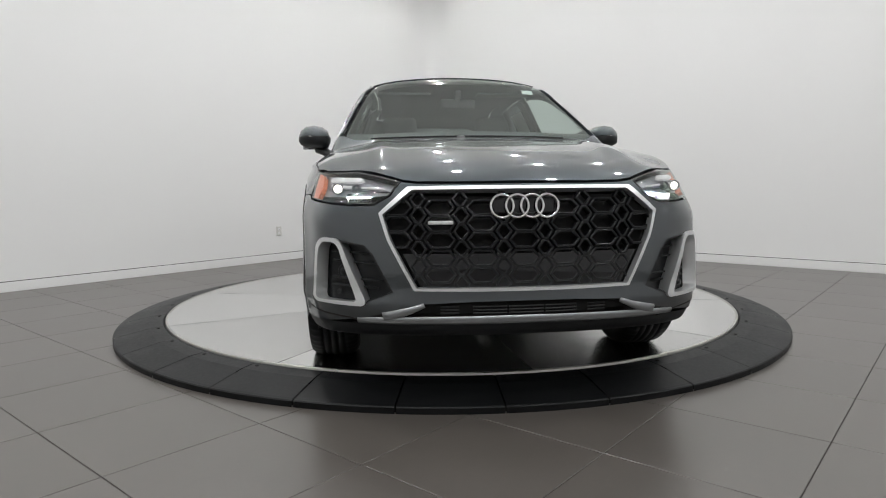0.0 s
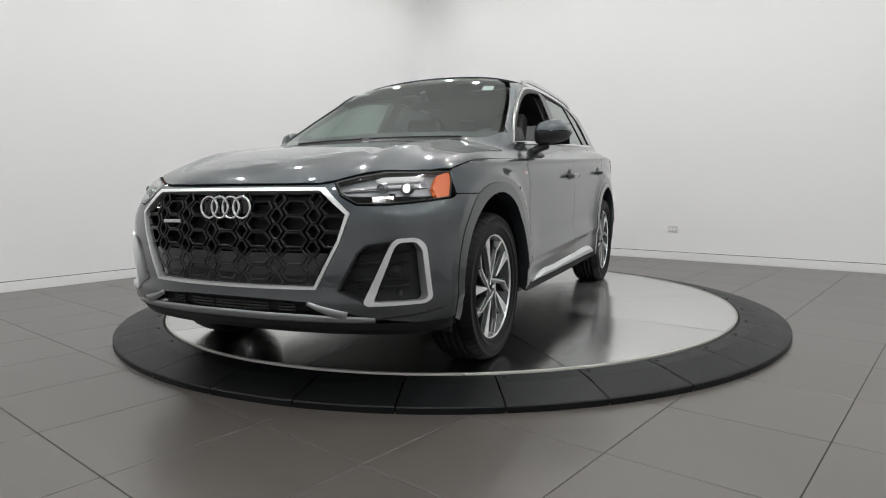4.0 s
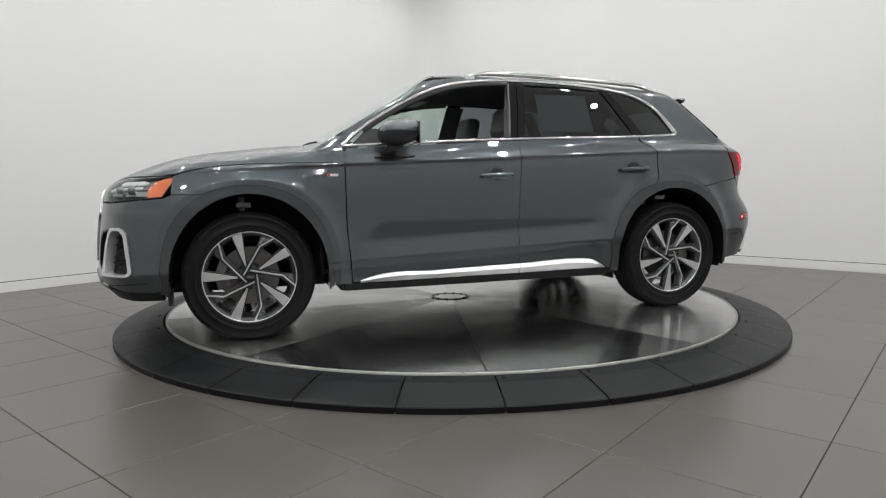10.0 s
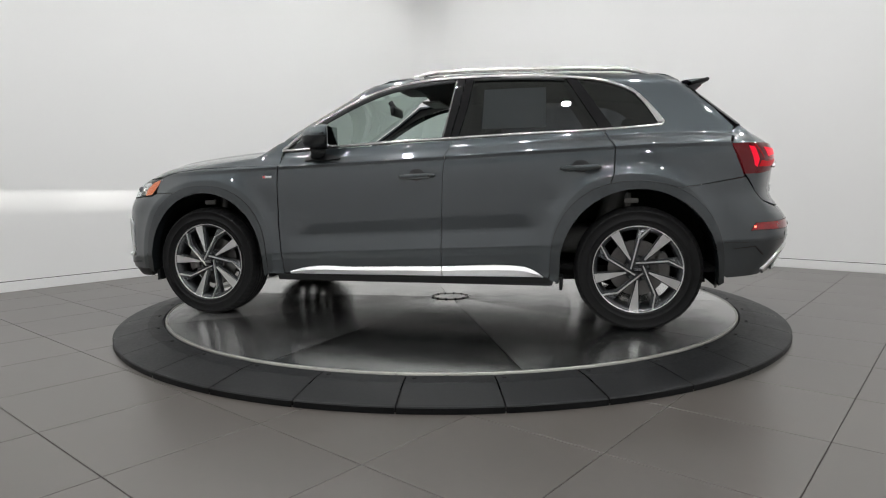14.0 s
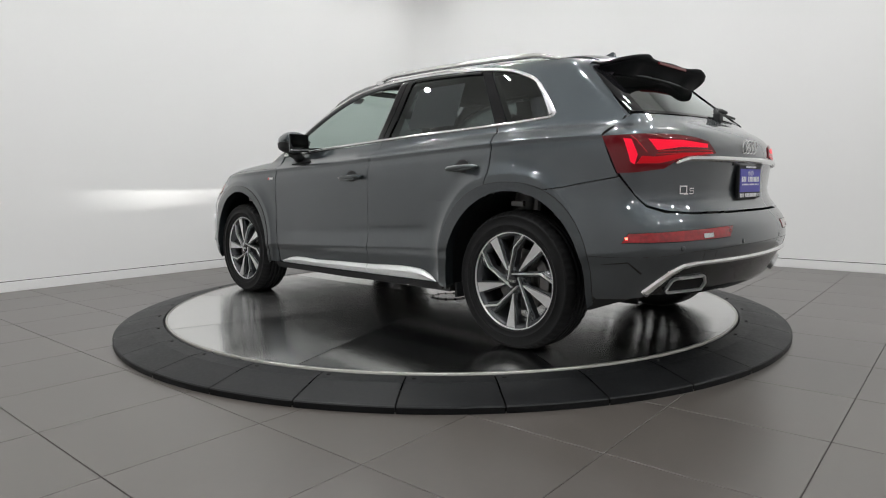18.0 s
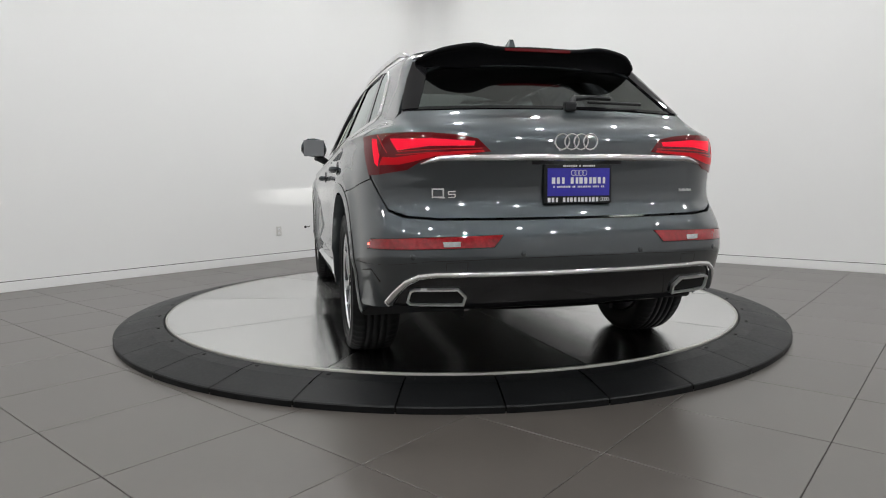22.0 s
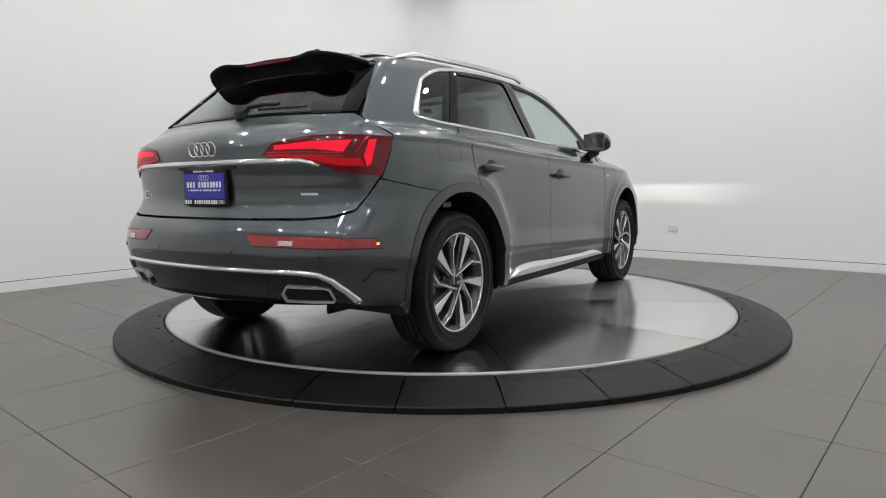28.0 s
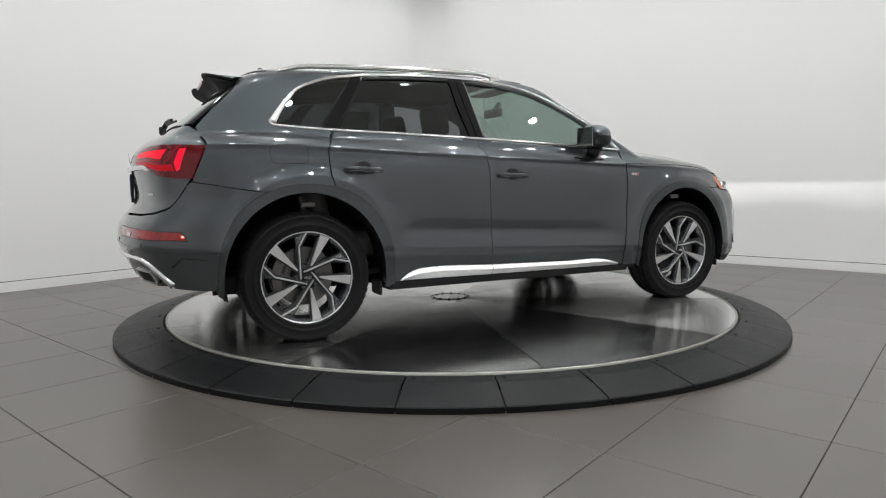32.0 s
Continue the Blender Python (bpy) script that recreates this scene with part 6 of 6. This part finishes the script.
link("lower_chrome", strip_mesh("lower_chrome", pts, lambda u: 0.024 + 0.020 * np.abs(2 * u - 1) ** 6, 0.014, out=0.0, prof=7), CHROME, suv, "bright trim line under the rear bumper")

# ---- cabin ----
part("dashboard", boxed((0.50, -0.72, 0.78), (1.0, 0.72, 1.075), 0.06), LEATHER, suv, "black dashboard", True)
part("instrument_hood", boxed((0.44, 0.22, 1.03), (0.66, 0.54, 1.125), 0.04), LEATHER, suv, "", True)
sw = empty("steering_wheel", "", "")
sw.parent = suv
sw.matrix_basis = pose(0.36, 0.38, 1.00, 0, -24, 0)
bm = bmesh.new()
lathe(bm, [(0.185 + 0.016 * math.cos(a), 0.016 * math.sin(a)) for a in np.linspace(0, 2 * math.pi, 10)[:-1]], 36, "x", closed=True)
part("wheel_rim", fixn(bm), LEATHER, sw, "", True)
part("wheel_boss", boxed((-0.03, -0.07, -0.06), (0.02, 0.07, 0.06), 0.02), LEATHER, sw, "", True)
for q in (-1, 1):
    part("wheel_arm", boxed((-0.012, min(q * 0.06, q * 0.18), -0.02), (0.012, max(q * 0.06, q * 0.18), 0.02), 0.006), LEATHER, sw)


def seat(x, y, w, label):
    e = empty("seat", label, "")
    e.parent = suv
    part("cushion", boxed((x - 0.25, y - w / 2, 0.42), (x + 0.27, y + w / 2, 0.60), 0.06), SEATHIDE, e, "", True)
    part("backrest", boxed((-0.07, -w / 2, 0.0), (0.07, w / 2, 0.62), 0.055, pose(x - 0.24, y, 0.52, 0, -14, 0)), SEATHIDE, e, "", True)
    return e


def headrest(e, x, y, z, w=0.26, h=0.19):
    part("headrest", boxed((-0.055, -w / 2, 0), (0.055, w / 2, h), 0.05, pose(x, y, z, 0, -10, 0), 3), SEATHIDE, e, "", True)
    for q in (-0.05, 0.05):
        part("headrest_post", tube([(x + 0.015, y + q, z - 0.08), (x, y + q, z + 0.03)], 0.006, 8), CHROME, e)


for s in (1, -1):
    e = seat(0.02, s * 0.37, 0.50, "dark grey leather front seat")
    headrest(e, -0.355, s * 0.37, 1.195, 0.27, 0.205)
e = seat(-0.98, 0.0, 1.30, "dark grey leather rear bench")
for y in (-0.40, 0.0, 0.40):
    headrest(e, -1.36, y, 1.125, 0.25, 0.15)
im = part("inside_mirror", boxed((0.30, -0.115, 1.385), (0.335, 0.125, 1.455), 0.015), BLACK, suv, "black inside mirror", True)
part("mirror_foot", tube([(0.33, 0.0, 1.44), (0.37, 0.0, 1.50)], 0.02, 8), BLACK, im)
skin("headliner", cast_top, [(x * 0.98, y * 0.97) for x, y in roof_line], LINER, suv, "dark headliner", out=-0.045, depth=0.0, step=0.08, flip=True)
for s in (1, -1):
    part("sun_visor", boxed((0.02, s * 0.36 - 0.19, 1.505), (0.16, s * 0.36 + 0.19, 1.52), 0.005, None), GREYSEAT, suv)
pair("pillar_lining", cast_side, rail, LINER, BOTH, "", out=-0.035, depth=0.0, step=0.05, flip=True)
pair("quarter_lining", cast_side, quarter, LINER, BOTH, "", out=-0.05, depth=0.0, step=0.06, flip=True)
pair("door_lining", cast_side, front_door, LEATHER, fd, "", out=-0.06, depth=0.0, step=0.06, flip=True)
pair("door_lining", cast_side, rear_door, LEATHER, rd, "", out=-0.06, depth=0.0, step=0.06, flip=True)
b_in = [(-0.20, 1.16), (-0.28, 1.55), (-0.42, 1.55), (-0.36, 1.16)]
pair("pillar_lining", cast_side, b_in, LINER, BOTH, "", out=-0.05, depth=0.0, step=0.06, flip=True)
c_in = [(-0.95, 1.53), (-1.06, 1.52), (-1.29, 1.195), (-1.17, 1.19)]
pair("pillar_lining", cast_side, c_in, LINER, BOTH, "", out=-0.05, depth=0.0, step=0.06, flip=True)
part("load_cover", boxed((-2.0, -0.66, 1.08), (-1.35, 0.66, 1.10), 0.004), LEATHER, suv, "black load cover")
part("firewall", boxed((0.98, -0.74, 0.32), (1.0, 0.74, 1.09)), DARK, suv)
part("cabin_floor", boxed((-1.95, -0.74, 0.33), (0.98, 0.74, 0.36)), DARK, suv)
part("radiator", boxed((1.95, -0.56, 0.32), (2.0, 0.56, 0.84)), DARK, suv)
# black scuttle between bonnet and windscreen, with the wipers parked on it
sc = [tuple(plan(cast_top, p)[0]) for p in (To(1.05, 0.0), To(1.05, 0.3), To(1.02, 0.58), To(0.97, 0.74))] + [(0.88, 0.74), (0.91, 0.60), (0.93, 0.3), (0.93, 0.0)]
skin("scuttle", cast_top, sc + [(a, -b) for a, b in sc[::-1] if b > 1e-6], BLACK, suv, "black scuttle panel", out=-0.006, depth=0.0, step=0.05)
for y0, y1 in ((0.55, -0.05), (-0.10, -0.60)):
    pts = [tuple(Fr(y, 1.146 - 0.03 * y * y) + norm_at(Fr(y, 1.146 - 0.03 * y * y)[None])[0] * 0.002) for y in np.linspace(y0, y1, 9)]
    part("wiper_blade", fixn(tube(pts, 0.005, 8)), BLACK, suv, "black windscreen wiper")
# stickers in the glass
PAPER = grain(mat("white_sticker_paper", (0.72, 0.73, 0.72), 0.6), 120, 0.05)
link("window_sticker", skin_mesh("window_sticker", cast_side, [(-0.47, 1.215), (-0.47, 1.475), (-0.86, 1.475), (-0.87, 1.215)], out=-0.018, depth=0.0, step=0.08), PAPER, rd[0], "pale paper sticker inside the rear door glass")
link("screen_sticker", skin_mesh("screen_sticker", cast_front, [(0.44, 1.485), (0.44, 1.522), (0.52, 1.515), (0.52, 1.48)], out=-0.008, depth=0.0, step=0.05), PAPER, suv, "small white sticker in the windscreen")


# ---- floor tiles, one object each ----
def tiles():
    s, g = 0.598, 0.0018
    ang = radians(50.5)
    e1, e2 = Vector((math.cos(ang), math.sin(ang), 0)), Vector((math.sin(ang), -math.cos(ang), 0))
    bm = boxed((-s / 2 + g, -s / 2 + g, -0.004), (s / 2 - g, s / 2 - g, 0.0), 0.0012, segs=1)
    me = bpy.data.meshes.new("tile")
    bm.to_mesh(me)
    bm.free()
    inv = CORNER.inverted()
    for i in range(-24, 24):
        for j in range(-24, 24):
            p = e1 * ((i + 0.5 + 0.0606) * s) + e2 * ((j + 0.5 - 0.4192) * s)
            q = inv @ p
            if -0.28 < q.x < RX + 0.28 and -RY - 0.28 < q.y < 0.28 and p.length > 1.6:
                t = link("tile", me, TILE, floor_ob)
                t.matrix_basis = pose(q.x, q.y, 0.0)


tiles()


# ---- what moves: the plate and the car turn together ----
def motions():
    rows, car = [], []
    for k in range(33):
        a = HEAD + TURN * k
        c, s = math.cos(radians(a)), math.sin(radians(a))
        rows.append((float(k), pose(0, 0, TOP, 0, 0, a)))
        car.append((float(k), pose(c * CAR_OFF[0] - s * CAR_OFF[1], s * CAR_OFF[0] + c * CAR_OFF[1], TOP, 0, 0, a)))
    walk(table, rows)
    walk(suv, car)


motions()
